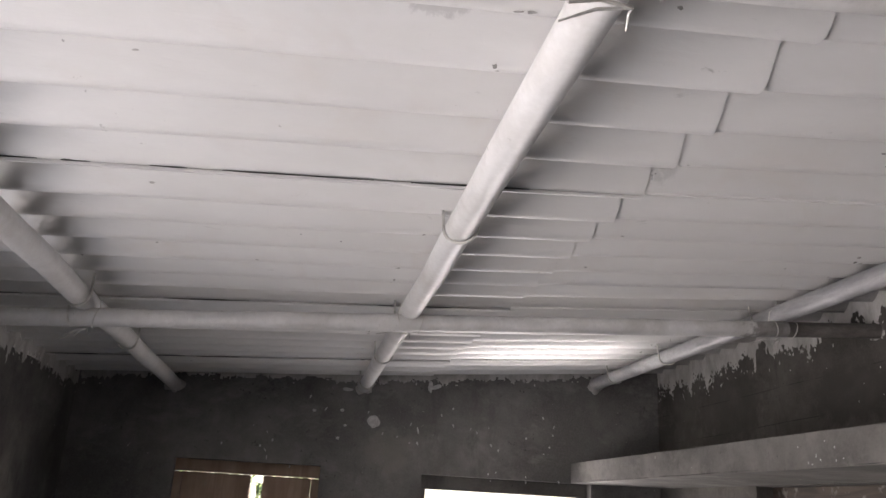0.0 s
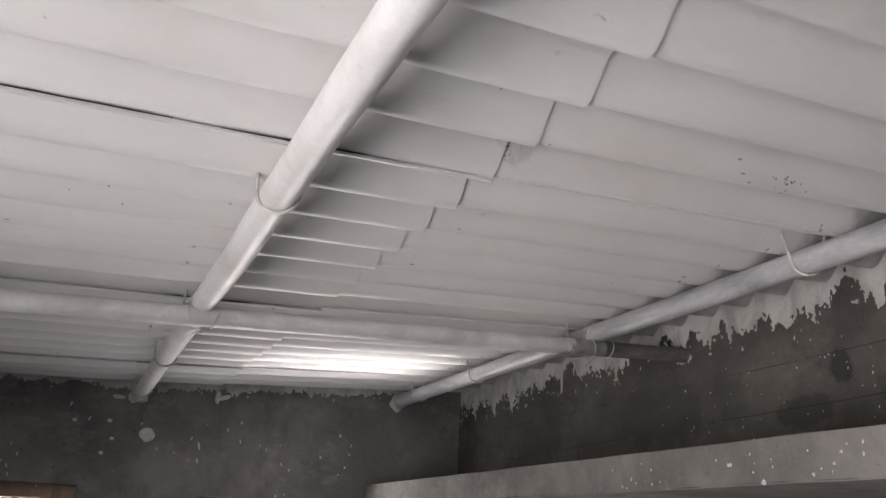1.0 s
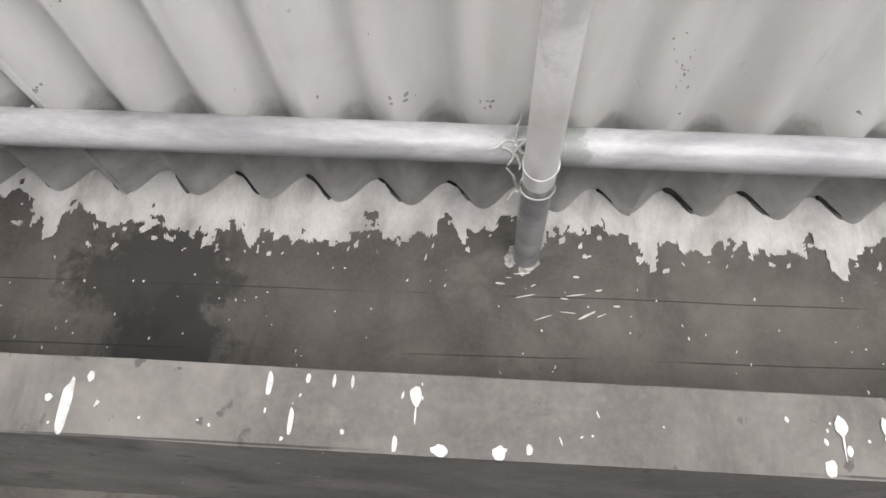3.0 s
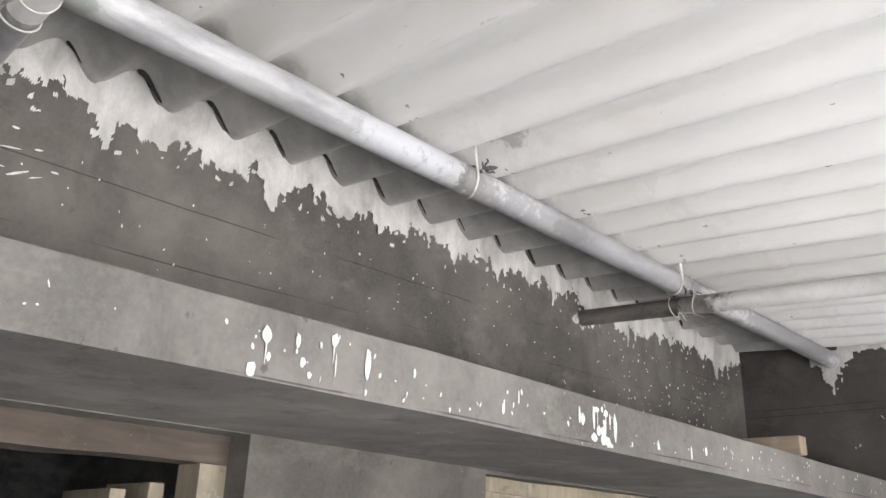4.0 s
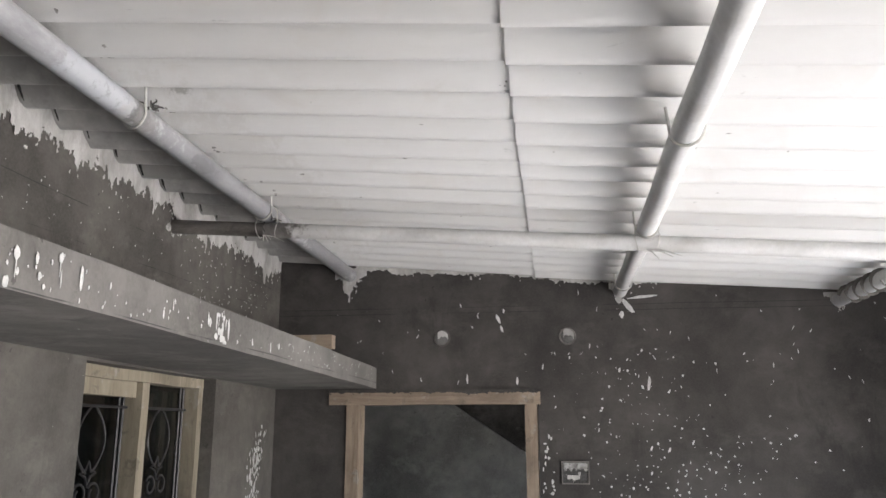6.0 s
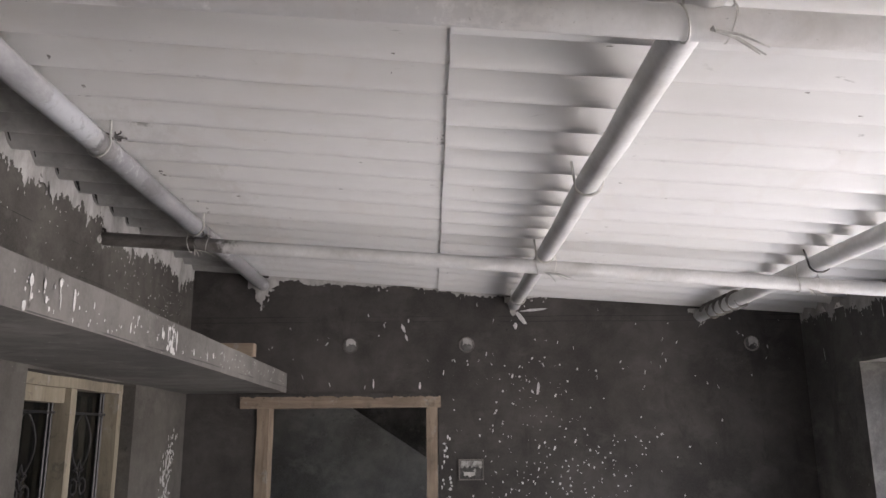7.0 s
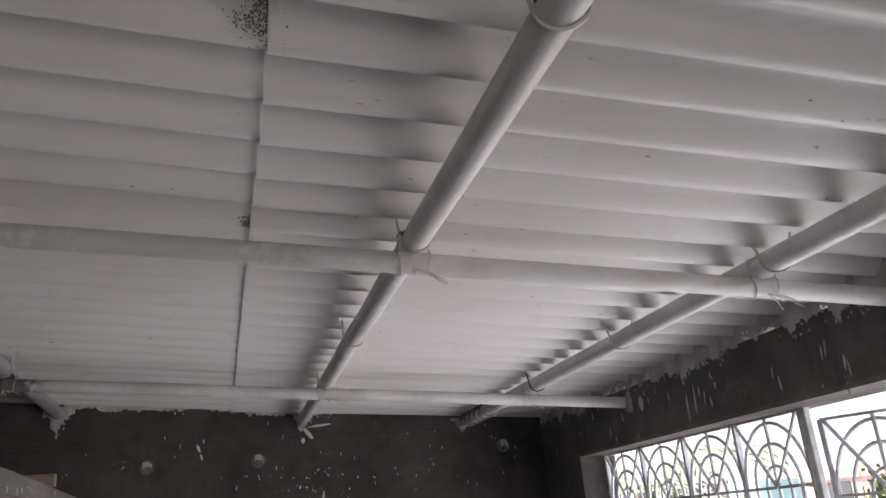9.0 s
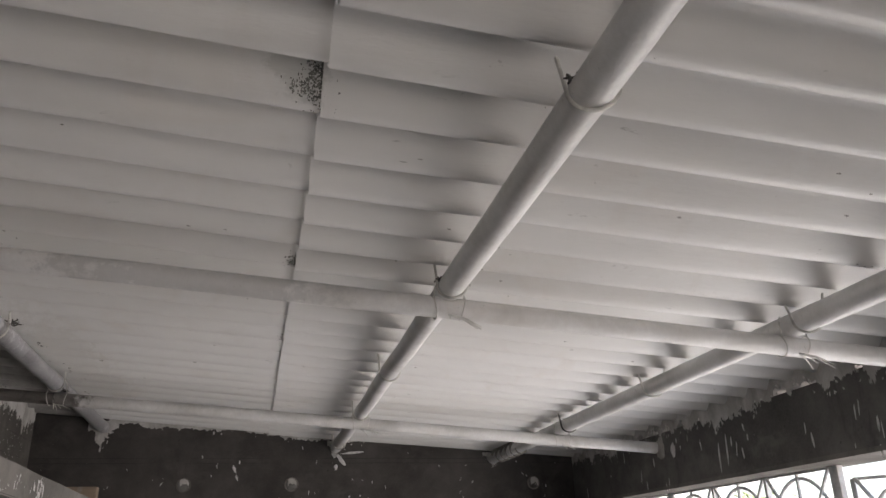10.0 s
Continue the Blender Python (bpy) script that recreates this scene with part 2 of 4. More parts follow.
# Base tone lowered to put shade into the wall's colour; the stains are mould.
WALL_E = cement_material("cement_plaster_east_shade", (0.080, 0.0735, 0.066), (0.124, 0.115, 0.104),
                         stains=[((0, 3.45, 2.56), (0.3, 0.17, 0.12), (0.035, 0.033, 0.03), 0.85),
                                 ((0, 3.40, 2.44), (0.3, 0.12, 0.09), (0.03, 0.03, 0.028), 0.85),
                                 ((0, 3.81, 2.50), (0.3, 0.035, 0.05), (0.035, 0.033, 0.03), 0.9),
                                 ((0, 3.93, 2.40), (0.3, 0.09, 0.05), (0.05, 0.047, 0.042), 0.8),
                                 ((0, 4.52, 2.45), (0.3, 0.25, 0.10), (0.06, 0.055, 0.05), 0.7),
                                 ((0, 5.32, 2.50), (0.3, 0.30, 0.16), (0.06, 0.055, 0.05), 0.6)],
                         lines=[(2.585, 0.012), (2.49, 0.02)])
# Same plaster, darkened: the south wall's shade is put into its colour.
WALL_B = cement_material("cement_plaster_south_shade", (0.048, 0.0435, 0.0405), (0.077, 0.0705, 0.0658), lines=[(2.50, 0.0), (2.475, 0.0)])
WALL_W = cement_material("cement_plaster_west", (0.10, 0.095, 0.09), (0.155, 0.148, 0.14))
# Same plaster, raised in tone to make up for light missing here.
WALL_A = cement_material("cement_plaster_north_lit", (0.155, 0.149, 0.143), (0.225, 0.217, 0.21),
                         stains=[((-1.38, 6.02, 2.26), (0.12, 0.3, 0.10), (0.24, 0.23, 0.21), 0.5)])
SLAB = cement_material("cement_render_slab", (0.138, 0.131, 0.122), (0.186, 0.177, 0.165), lines=[(2.169, 0.0)])
FLOOR = cement_material("cement_floor", (0.22, 0.213, 0.204), (0.30, 0.29, 0.278))
STRING_WALL = cement_material("pale_stair_plaster", (0.32, 0.32, 0.312), (0.42, 0.42, 0.41))
DARK_MASONRY = cement_material("dark_streaked_masonry", (0.035, 0.033, 0.030), (0.15, 0.145, 0.137), relief=0.03)
GREY_WALL = cement_material("smooth_grey_plaster", (0.17, 0.17, 0.164), (0.235, 0.235, 0.228))
ROUGH = cement_material("rough_dark_masonry", (0.05, 0.048, 0.045), (0.20, 0.195, 0.19), relief=0.03)
WOOD = wood_material("raw_door_wood", (0.20, 0.15, 0.11), (0.36, 0.285, 0.215), (0.12, 1, 1), 0.7)
OLD_WOOD = wood_material("weathered_brown_wood", (0.042, 0.032, 0.025), (0.125, 0.097, 0.075), (1, 0.10, 1), 0.6)
WOOD_UP = wood_material("raw_upright_wood", (0.20, 0.15, 0.11), (0.36, 0.285, 0.215), (1, 1, 0.1), 0.7)
CREAM = wood_material("cream_window_wood", (0.20, 0.170, 0.124), (0.33, 0.288, 0.22), (1, 1, 0.15), 0.7)
DOOR_WOOD = wood_material("reddish_plank_wood", (0.34, 0.23, 0.165), (0.52, 0.385, 0.29), (1, 1, 0.08), 0.2)
IRON = plain_material("dark_iron", (0.05, 0.048, 0.05), 0.45, 0.6, 0.4)
# Silver paint, whitened so its colour carries the glare round the backlit bars.
GRILLE = plain_material("glare_pale_silver_iron", (0.82, 0.82, 0.83), 0.5, 0.1, 0.2)
WIRE = plain_material("painted_tie_wire", (0.55, 0.54, 0.51), 0.5, 0.2, 0.35)
DARK_WIRE = plain_material("dark_tie_wire", (0.10, 0.095, 0.09), 0.5, 0.5, 0.4)
GROUND = cement_material("pale_dry_ground", (0.32, 0.305, 0.28), (0.42, 0.40, 0.37))
LEAF = plain_material("leaf_green", (0.09, 0.13, 0.04), 0.6, 0.0, 0.5, 6.0)
TRUNK = plain_material("palm_bark", (0.25, 0.20, 0.15), 0.9, 0.0, 0.3)
HOUSE_PINK = plain_material("faded_pink_render", (0.52, 0.38, 0.33), 0.9, 0.0, 0.1, 4.0)
HOUSE_WHITE = plain_material("whitewashed_render", (0.70, 0.69, 0.66), 0.9, 0.0, 0.1, 4.0)
TEAL = plain_material("teal_painted_metal", (0.30, 0.48, 0.46), 0.6, 0.0, 0.1)
DARK_OPENING = plain_material("dark_window_glass", (0.05, 0.055, 0.06), 0.2, 0.0, 0.1)


# ---- mesh helpers ----
def link_mesh(name, bm, material, parent=None, label="", smooth=False):
    me = bpy.data.meshes.new(name)
    bmesh.ops.recalc_face_normals(bm, faces=bm.faces)
    if smooth:
        for e in bm.edges:
            e.smooth = len(e.link_faces) == 2 and e.calc_face_angle(0.0) < 0.75
    bm.to_mesh(me)
    bm.free()
    me.materials.append(material)
    if smooth:
        for f in me.polygons:
            f.use_smooth = True
    ob = new(name, me)
    if parent is not None:
        ob.parent = parent
    if label:
        ob["label"] = label
    return ob


def part(name, bm, material, parent, label="", smooth=False):
    return link_mesh(name, bm, material, parent, label, smooth)


def holder(name, label, category, group="", kind=""):
    return tagged(new(name), label, category, group, kind)


def box_into(bm, a, b, bevel=0.0):
    lo, hi = Vector([min(p, q) for p, q in zip(a, b)]), Vector([max(p, q) for p, q in zip(a, b)])
    made = bmesh.ops.create_cube(bm, size=1.0, matrix=Matrix.LocRotScale((lo + hi) / 2, None, hi - lo))
    if bevel:
        edges = {e for v in made["verts"] for e in v.link_edges}
        bmesh.ops.bevel(bm, geom=list(edges), offset=bevel, segments=2, affect="EDGES", profile=0.6)


def box(a, b, bevel=0.0):
    bm = bmesh.new()
    box_into(bm, a, b, bevel)
    return bm


def rough_box(a, b, step, wobble, seed):
    """A box with a hand-finished, slightly uneven surface."""
    bm = box(a, b)
    size = [abs(q - p) for p, q in zip(a, b)]
    for axis in range(3):
        n = int(size[axis] / step)
        for k in range(1, n + 1):
            co = [0, 0, 0]
            co[axis] = min(a[axis], b[axis]) + size[axis] * k / (n + 1)
            no = [0, 0, 0]
            no[axis] = 1
            bmesh.ops.bisect_plane(bm, geom=bm.verts[:] + bm.edges[:] + bm.faces[:], plane_co=co, plane_no=no)
    for v in bm.verts:
        p = v.co * 6 + Vector((seed, 0, 0))
        v.co += Vector((noise.noise(p), noise.noise(p + Vector((9, 0, 0))), noise.noise(p + Vector((0, 9, 0))))) * wobble
    return bm


def tube_into(bm, points, radius, sides=8, closed=False):
    """A round bar along points; radius may be a list."""
    pts = [Vector(p) for p in points]
    rad = radius if isinstance(radius, (list, tuple)) else [radius] * len(pts)
    rings = []
    side = None
    for i, p in enumerate(pts):
        a = pts[i - 1] if i or closed else p
        b = pts[(i + 1) % len(pts)] if i + 1 < len(pts) or closed else p
        d = (b - a).normalized()
        if side is None:
            side = d.orthogonal().normalized()
        side = (side - d * side.dot(d)).normalized()
        up = d.cross(side)
        rings.append([bm.verts.new(p + rad[i] * (math.cos(w) * side + math.sin(w) * up)) for w in (2 * math.pi * k / sides for k in range(sides))])
    pairs = list(zip(rings, rings[1:])) + ([(rings[-1], rings[0])] if closed else [])
    for r, s in pairs:
        for k in range(sides):
            bm.faces.new((r[k], r[(k + 1) % sides], s[(k + 1) % sides], s[k]))
    if not closed:
        bm.faces.new(rings[0][::-1])
        bm.faces.new(rings[-1])


def tube(points, radius, sides=8, closed=False):
    bm = bmesh.new()
    tube_into(bm, points, radius, sides, closed)
    return bm


def wall_mesh(axis, inner, outer, u0, u1, z0, z1, openings):
    """A wall with openings through it: axis 'x' runs along y at x = inner, axis 'y' along x."""
    us = sorted({u0, u1, *[v for o in openings for v in o[:2]]})
    zs = sorted({z0, z1, *[v for o in openings for v in o[2:]]})
    solid = {}
    for i, (ua, ub) in enumerate(zip(us, us[1:])):
        for k, (za, zb) in enumerate(zip(zs, zs[1:])):
            um, zm = (ua + ub) / 2, (za + zb) / 2
            solid[i, k] = not any(o[0] < um < o[1] and o[2] < zm < o[3] for o in openings)
    bm = bmesh.new()
    seen = {}

    def vert(u, z, d):
        key = (round(u, 4), round(z, 4), d)
        if key not in seen:
            seen[key] = bm.verts.new((d, u, z) if axis == "x" else (u, d, z))
        return seen[key]

    for (i, k), full in solid.items():
        if not full:
            continue
        ua, ub, za, zb = us[i], us[i + 1], zs[k], zs[k + 1]
        for d in (inner, outer):
            bm.faces.new([vert(u, z, d) for u, z in ((ua, za), (ub, za), (ub, zb), (ua, zb))])
        for (di, dk), (p, q) in {(-1, 0): ((ua, za), (ua, zb)), (1, 0): ((ub, za), (ub, zb)), (0, -1): ((ua, za), (ub, za)), (0, 1): ((ua, zb), (ub, zb))}.items():
            if not solid.get((i + di, k + dk), False):
                bm.faces.new([vert(*p, inner), vert(*q, inner), vert(*q, outer), vert(*p, outer)])
    return bm


# ---- plan ----
WEST, NORTH, SLAB_EDGE = -2.9, 5.99, -0.47
PITCH, DEPTH, TROUGH = 0.1402, 0.055, 1.996
LAP = -1.190
P_RADIUS, C_RADIUS = 0.030, 0.025


def trough_z(x):
    return 2.727 + 0.089 * x if x > -1.2 else 2.620 + 0.068 * (x + 1.2)


def sag(x, y):
    """The roof hangs a little deeper towards the north, midway between the walls."""
    return 0.006 * min(1.0, max(0.0, (y - 2.0) / 1.6)) * math.sin(math.pi * min(1, max(0, -x / 2.9)))


def west_x(y):
    """The west wall stands slightly askew in plan."""
    return -2.952 + 0.024 * y


def wave(y):
    return DEPTH * (1 - math.cos(2 * math.pi * (y - TROUGH) / PITCH)) / 2


def purlin_z(x, y=0.0):
    return trough_z(x) - sag(x, y) - P_RADIUS - 0.008


def stray(x, y):
    """How far a purlin strays sideways along its run."""
    return 0.0 if x > -1 else 0.008 * y - 0.010 if x > -2 else 0.013 * y - 0.033


def rafter_y(n, x):
    return RAFTERS[n][0] + RAFTERS[n][1] * x


def rafter_z(x):
    return 2.632 + 0.076 * x


# ---- large structure ----
E_WINDOW, E_DOOR, E_DOOR_FAR = (0.645, 1.488, 0.9, 2.148), (2.15, 3.08, 0.0, 2.163), (4.24, 5.14, 0.0, 2.163)
tagged(link_mesh("floor", box((-3.1, -1.9, -0.15), (2.6, 6.25, 0.0)), FLOOR), "bare grey cement floor", "floor", kind="structure")
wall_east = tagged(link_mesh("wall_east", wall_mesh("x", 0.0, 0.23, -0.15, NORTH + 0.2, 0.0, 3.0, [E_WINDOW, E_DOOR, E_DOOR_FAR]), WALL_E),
                   "grey-brown cement plaster wall, toned down for shade, with mould and white smears", "wall", kind="structure")
W_OPEN = (0.505, 3.68, 0.8, 2.244)
wall_west = tagged(link_mesh("wall_west", wall_mesh("x", WEST, WEST - 0.2, 0.002, NORTH - 0.002, 0.0, 2.475, [W_OPEN]), WALL_W),
                   "dark grey cement plaster wall with a wide grilled opening", "wall", kind="structure")
for v in wall_west.data.vertices:
    v.co.x += west_x(v.co.y) - WEST
A_DOOR, A_WIN = (-2.335, -1.682, 0.0, 2.172), (-1.206, -0.365, 0.9, 2.165)
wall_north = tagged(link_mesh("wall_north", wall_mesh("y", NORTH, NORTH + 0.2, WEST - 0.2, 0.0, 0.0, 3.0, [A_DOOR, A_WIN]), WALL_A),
                    "cement plaster wall with light put into its tone, with paint spots", "wall", kind="structure")
B_DOOR = (-1.187, -0.335, 0.0, 2.124)
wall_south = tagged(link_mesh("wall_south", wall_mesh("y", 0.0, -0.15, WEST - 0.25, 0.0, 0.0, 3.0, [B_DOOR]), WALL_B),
                    "cement plaster wall with shade in its dark grey tone, splashed with white paint", "wall", kind="structure")
def ledge_sag(y):
    return 0.024 * max(0.0, 1 - y / 2.2)


ledge_bm = rough_box((SLAB_EDGE, 0.003, 2.165), (-0.002, NORTH - 0.003, 2.257), 0.12, 0.0022, 3.0)
for v in ledge_bm.verts:
    v.co.z -= ledge_sag(v.co.y)
slab = tagged(link_mesh("concrete_ledge", ledge_bm, SLAB),
              "rendered grey concrete lintel ledge splashed with white paint", "ledge", kind="structure")


def roof_sheet(y0, y1, x0, x1, lift0, lift1, seed, free_edge, ride):
    """One corrugated sheet with its thickness; it leans so that its far edge laps over the next."""
    bm = bmesh.new()
    cols = int((y1 - y0) / PITCH * 18)
    xs = [x0 + (x1 - x0) * k / 6 for k in range(7)]
    rows = []
    for i in range(cols + 1):
        y = y0 + (y1 - y0) * i / cols
        lift = lift0 + (lift1 - lift0) * i / cols
        top, low = [], []
        for k, x in enumerate(xs):
            xx = x
            if k == free_edge:
                xx += 0.002 * noise.noise(Vector((y * 5, seed, 0))) + 0.0012 * noise.noise(Vector((y * 40, seed, 4)))
            z = trough_z(xx) - sag(xx, y) + wave(y) + lift + ride * max(0, xx / LAP) + 0.002 * noise.noise(Vector((xx * 1.5, y * 0.8, seed)))
            slope = math.pi * DEPTH / PITCH * math.sin(2 * math.pi * (y - TROUGH) / PITCH)
            low.append(bm.verts.new((xx, y, z)))
            top.append(bm.verts.new((xx, y - 0.006 * slope / math.hypot(1, slope), z + 0.006 / math.hypot(1, slope))))
        rows.append((low, top))
    for (la, ta), (lb, tb) in zip(rows, rows[1:]):
        for k in range(6):
            bm.faces.new((la[k], la[k + 1], lb[k + 1], lb[k]))
            bm.faces.new((ta[k], tb[k], tb[k + 1], ta[k + 1]))
        for k in (0, 6):
            bm.faces.new((la[k], lb[k], tb[k], ta[k]))
    for l, t in (rows[0], rows[-1]):
        for k in range(6):
            bm.faces.new((l[k], l[k + 1], t[k + 1], t[k]))
    return bm


roof = holder("roof", "white limewashed corrugated fibre-cement roof sheets on pipes", "roof", kind="structure")
SIDE = TROUGH + 11 * PITCH - 0.002
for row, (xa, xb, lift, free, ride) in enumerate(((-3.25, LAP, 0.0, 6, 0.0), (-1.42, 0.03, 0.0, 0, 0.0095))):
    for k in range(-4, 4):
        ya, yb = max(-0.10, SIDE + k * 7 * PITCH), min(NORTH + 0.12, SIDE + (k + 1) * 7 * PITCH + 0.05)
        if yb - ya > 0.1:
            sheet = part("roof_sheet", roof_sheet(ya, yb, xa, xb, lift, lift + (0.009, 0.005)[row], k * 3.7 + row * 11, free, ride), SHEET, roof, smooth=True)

# ---- pipes of the roof ----
def pipe_points(a, b, n, bend, seed):
    a, b = Vector(a), Vector(b)
    return [a.lerp(b, k / n) + Vector((noise.noise(Vector((k * 0.6, seed, 0))), 0, 0.5 * noise.noise(Vector((k * 0.6, 0, seed))))) * bend for k in range(n + 1)]


PURLIN_X = (-0.340, -1.550, -2.430)
RAFTERS = ((1.070, -0.022), (2.752, -0.015), (4.375, -0.005))
for n, (x, mat, text) in enumerate(zip(PURLIN_X, (PIPE_WORN, PIPE, PIPE),
                                       ("unevenly white-painted steel pipe purlin beside the ledge wall", "white-painted steel pipe purlin under the roof sheets",
                                        "white-painted steel pipe purlin beside the window wall"))):
    purlin = tagged(link_mesh("purlin_pipe", tube([p + Vector((stray(x, p.y), 0, -sag(x, p.y))) for p in pipe_points((x, -0.05, purlin_z(x)), (x, NORTH + 0.05, purlin_z(x)), 24, 0.006, n * 5.0)], P_RADIUS, 20), mat, smooth=True),
                    text, "pipe", "roof purlins")
for n in range(3):
    rafter = holder("cross_pipe", "white-painted cross pipe with a bare dark end at the wall", "pipe", "roof cross pipes")
    ends = [(x, rafter_y(n, x), rafter_z(x)) for x in (WEST, -0.33)]
    part("painted_length", tube(pipe_points(*ends, 14, 0.004, 20.0 + n), C_RADIUS, 18), PIPE if n == 1 else PIPE_FADING, rafter, smooth=True)
    part("bare_end", tube([(-0.335, rafter_y(n, -0.335), rafter_z(-0.335)), (0.06, rafter_y(n, 0.06), rafter_z(0.06))], C_RADIUS - 0.001, 18), PIPE_WORN if n == 1 else BARE, rafter, "bare dark steel end", smooth=True)


def ring_points(x, y, z, r, lean, n=22, start=0.0, sweep=2 * math.pi):
    return [(x + r * math.sin(start + sweep * k / n), y + lean * math.cos(start + sweep * k / n), z + r * math.cos(start + sweep * k / n)) for k in range(n + 1)]


def wire_tie(x, y, tail, dark=False, lean=0.02):
    """A hook bolt of wire: a loop under the purlin with a tail up through the sheet."""
    z = purlin_z(x, y)
    x += stray(x, y)
    r = P_RADIUS + 0.003
    pts = [(x - r - 0.002, y + 0.03, z + tail), (x - r - 0.001, y + 0.02, z + 0.03)]
    pts += [(x + r * math.cos(a), y + lean * math.cos(a) * -0.6, z + r * math.sin(a)) for a in (math.pi + math.pi * k / 12 for k in range(13))]
    pts += [(x + r + 0.001, y - 0.02, z + 0.03), (x + r + 0.003, y - 0.028, z + 0.85 * tail)]
    return tagged(link_mesh("wire_tie", tube(pts, 0.0032, 7), DARK_WIRE if dark else WIRE, smooth=True),
                  "bent wire hook tying the pipe to the roof sheet", "wire tie", "wire ties")


for x, y, dark in ((-0.340, 3.604, False), (-0.340, 1.935, False), (-0.340, 4.479, False), (-0.340, 1.134, False), (-0.340, 5.171, False), (-0.340, 5.720, False),
                   (-1.550, 3.647, False), (-1.550, 4.474, False), (-1.550, 1.924, False), (-1.550, 1.134, False), (-1.550, 0.200, False), (-1.550, 2.832, False), (-1.550, 5.112, False), (-1.550, 5.818, False),
                   (-2.430, 2.036, False), (-2.430, 1.237, True), (-2.430, 2.865, False), (-2.430, 4.307, False), (-2.430, 3.544, False), (-2.430, 4.935, False)):
    wire_tie(x, y, 0.075 if x > -2 else 0.06, dark)


coil = [(PURLIN_X[2] + stray(PURLIN_X[2], 0.3) + (P_RADIUS + 0.006) * math.cos(a), 0.12 + 0.085 * a / (2 * math.pi), purlin_z(PURLIN_X[2]) + (P_RADIUS + 0.006) * math.sin(a)) for a in (2 * math.pi * k / 14 for k in range(14 * 5))]
tagged(link_mesh("rope_coil", tube(coil, [0.006 + 0.003 * math.sin(k * 0.9) for k in range(len(coil))], 7), BARE, smooth=True), "dark rope wound round the end of a roof pipe", "rope")


def cross_binding(x, y, seed):
    """Twisted wire that binds a purlin to the cross pipe under it."""
    rnd = random.Random(seed)
    bm = bmesh.new()
    zc = (purlin_z(x) + rafter_z(x)) / 2
    for side in (-1, 1):
        rr = C_RADIUS + 0.0016
        pts = [(x + side * (0.034 + 0.006 * math.sin(a)), y + rr * math.cos(a), rafter_z(x) + rr * math.sin(a)) for a in (2 * math.pi * k / 20 for k in range(20))]
        tube_into(bm, pts, 0.0016, 6, True)
        tube_into(bm, [(x + side * 0.036, y + 0.02, rafter_z(x) + 0.018), (x + side * 0.033, y + 0.012, purlin_z(x, y) + 0.005), (x + side * 0.012, y - 0.01, purlin_z(x, y) + P_RADIUS + 0.001)], 0.0016, 6)
    for k in range(4):
        e = Vector((rnd.uniform(-0.10, 0.01), rnd.uniform(-0.03, 0.03), rnd.uniform(-0.035, -0.008)))
        p = Vector((x + 0.005, y + 0.03, rafter_z(x) - 0.025))
        tube_into(bm, [p, p + e * 0.5 + Vector((0, 0, 0.006)), p + e], [0.0022, 0.002, 0.0012], 5)
    return tagged(link_mesh("wire_binding", bm, WIRE, smooth=True), "twisted wire binding where two roof pipes cross", "wire", "wire bindings")


for n, (x, y) in enumerate([(x + stray(x, rafter_y(k, x)), rafter_y(k, x)) for x in PURLIN_X for k in range(3)]):
    cross_binding(x, y, n)


def wire_tangle(x, y, z, size, seed, material, text):
    """A wad of leftover wire ends, curled and bent."""
    rnd = random.Random(seed)
    bm = bmesh.new()
    for _ in range(9):
        p = Vector((x, y, z)) + Vector((rnd.gauss(0, 0.3), rnd.gauss(0, 0.3), rnd.gauss(0, 0.15))) * size
        d = Vector((rnd.uniform(-1, 1), rnd.uniform(-1, 1), rnd.uniform(-0.5, 0.4)))
        pts = [p]
        for _ in range(6):
            d = (d + Vector((rnd.uniform(-1, 1), rnd.uniform(-1, 1), rnd.uniform(-0.6, 0.6))) * 0.7).normalized()
            p = p + d * size * 0.28
            pts.append(p.copy())
        tube_into(bm, pts, [0.0022] * 5 + [0.0018, 0.001], 5)
    return tagged(link_mesh("wire_tangle", bm, material, smooth=True), text, "wire", "wire tangles")


wire_tangle(-0.375, 1.935, purlin_z(-0.345) + 0.016, 0.016, 3, DARK_WIRE, "dark tangle of wire ends beside the worn pipe")
# These two dark wads also stand in for black shading at the tie contacts.
wire_tangle(-1.512, 2.815, purlin_z(-1.550) + 0.012, 0.009, 5, DARK_WIRE, "dark tangle of wire where two pipes cross")
wire_tangle(-1.506, 3.640, purlin_z(-1.550) + 0.012, 0.007, 12, DARK_WIRE, "dark wad of wire filling the dark patch behind a pipe tie")
wire_tangle(-0.345, 1.085, rafter_z(-0.345) + 0.030, 0.030, 8, DARK_WIRE, "dark tangle of wire where two pipes cross")
wire_tangle(-0.375, 2.79, purlin_z(-0.345) - 0.02, 0.028, 9, WIRE, "pale tangle of wire where two pipes cross")


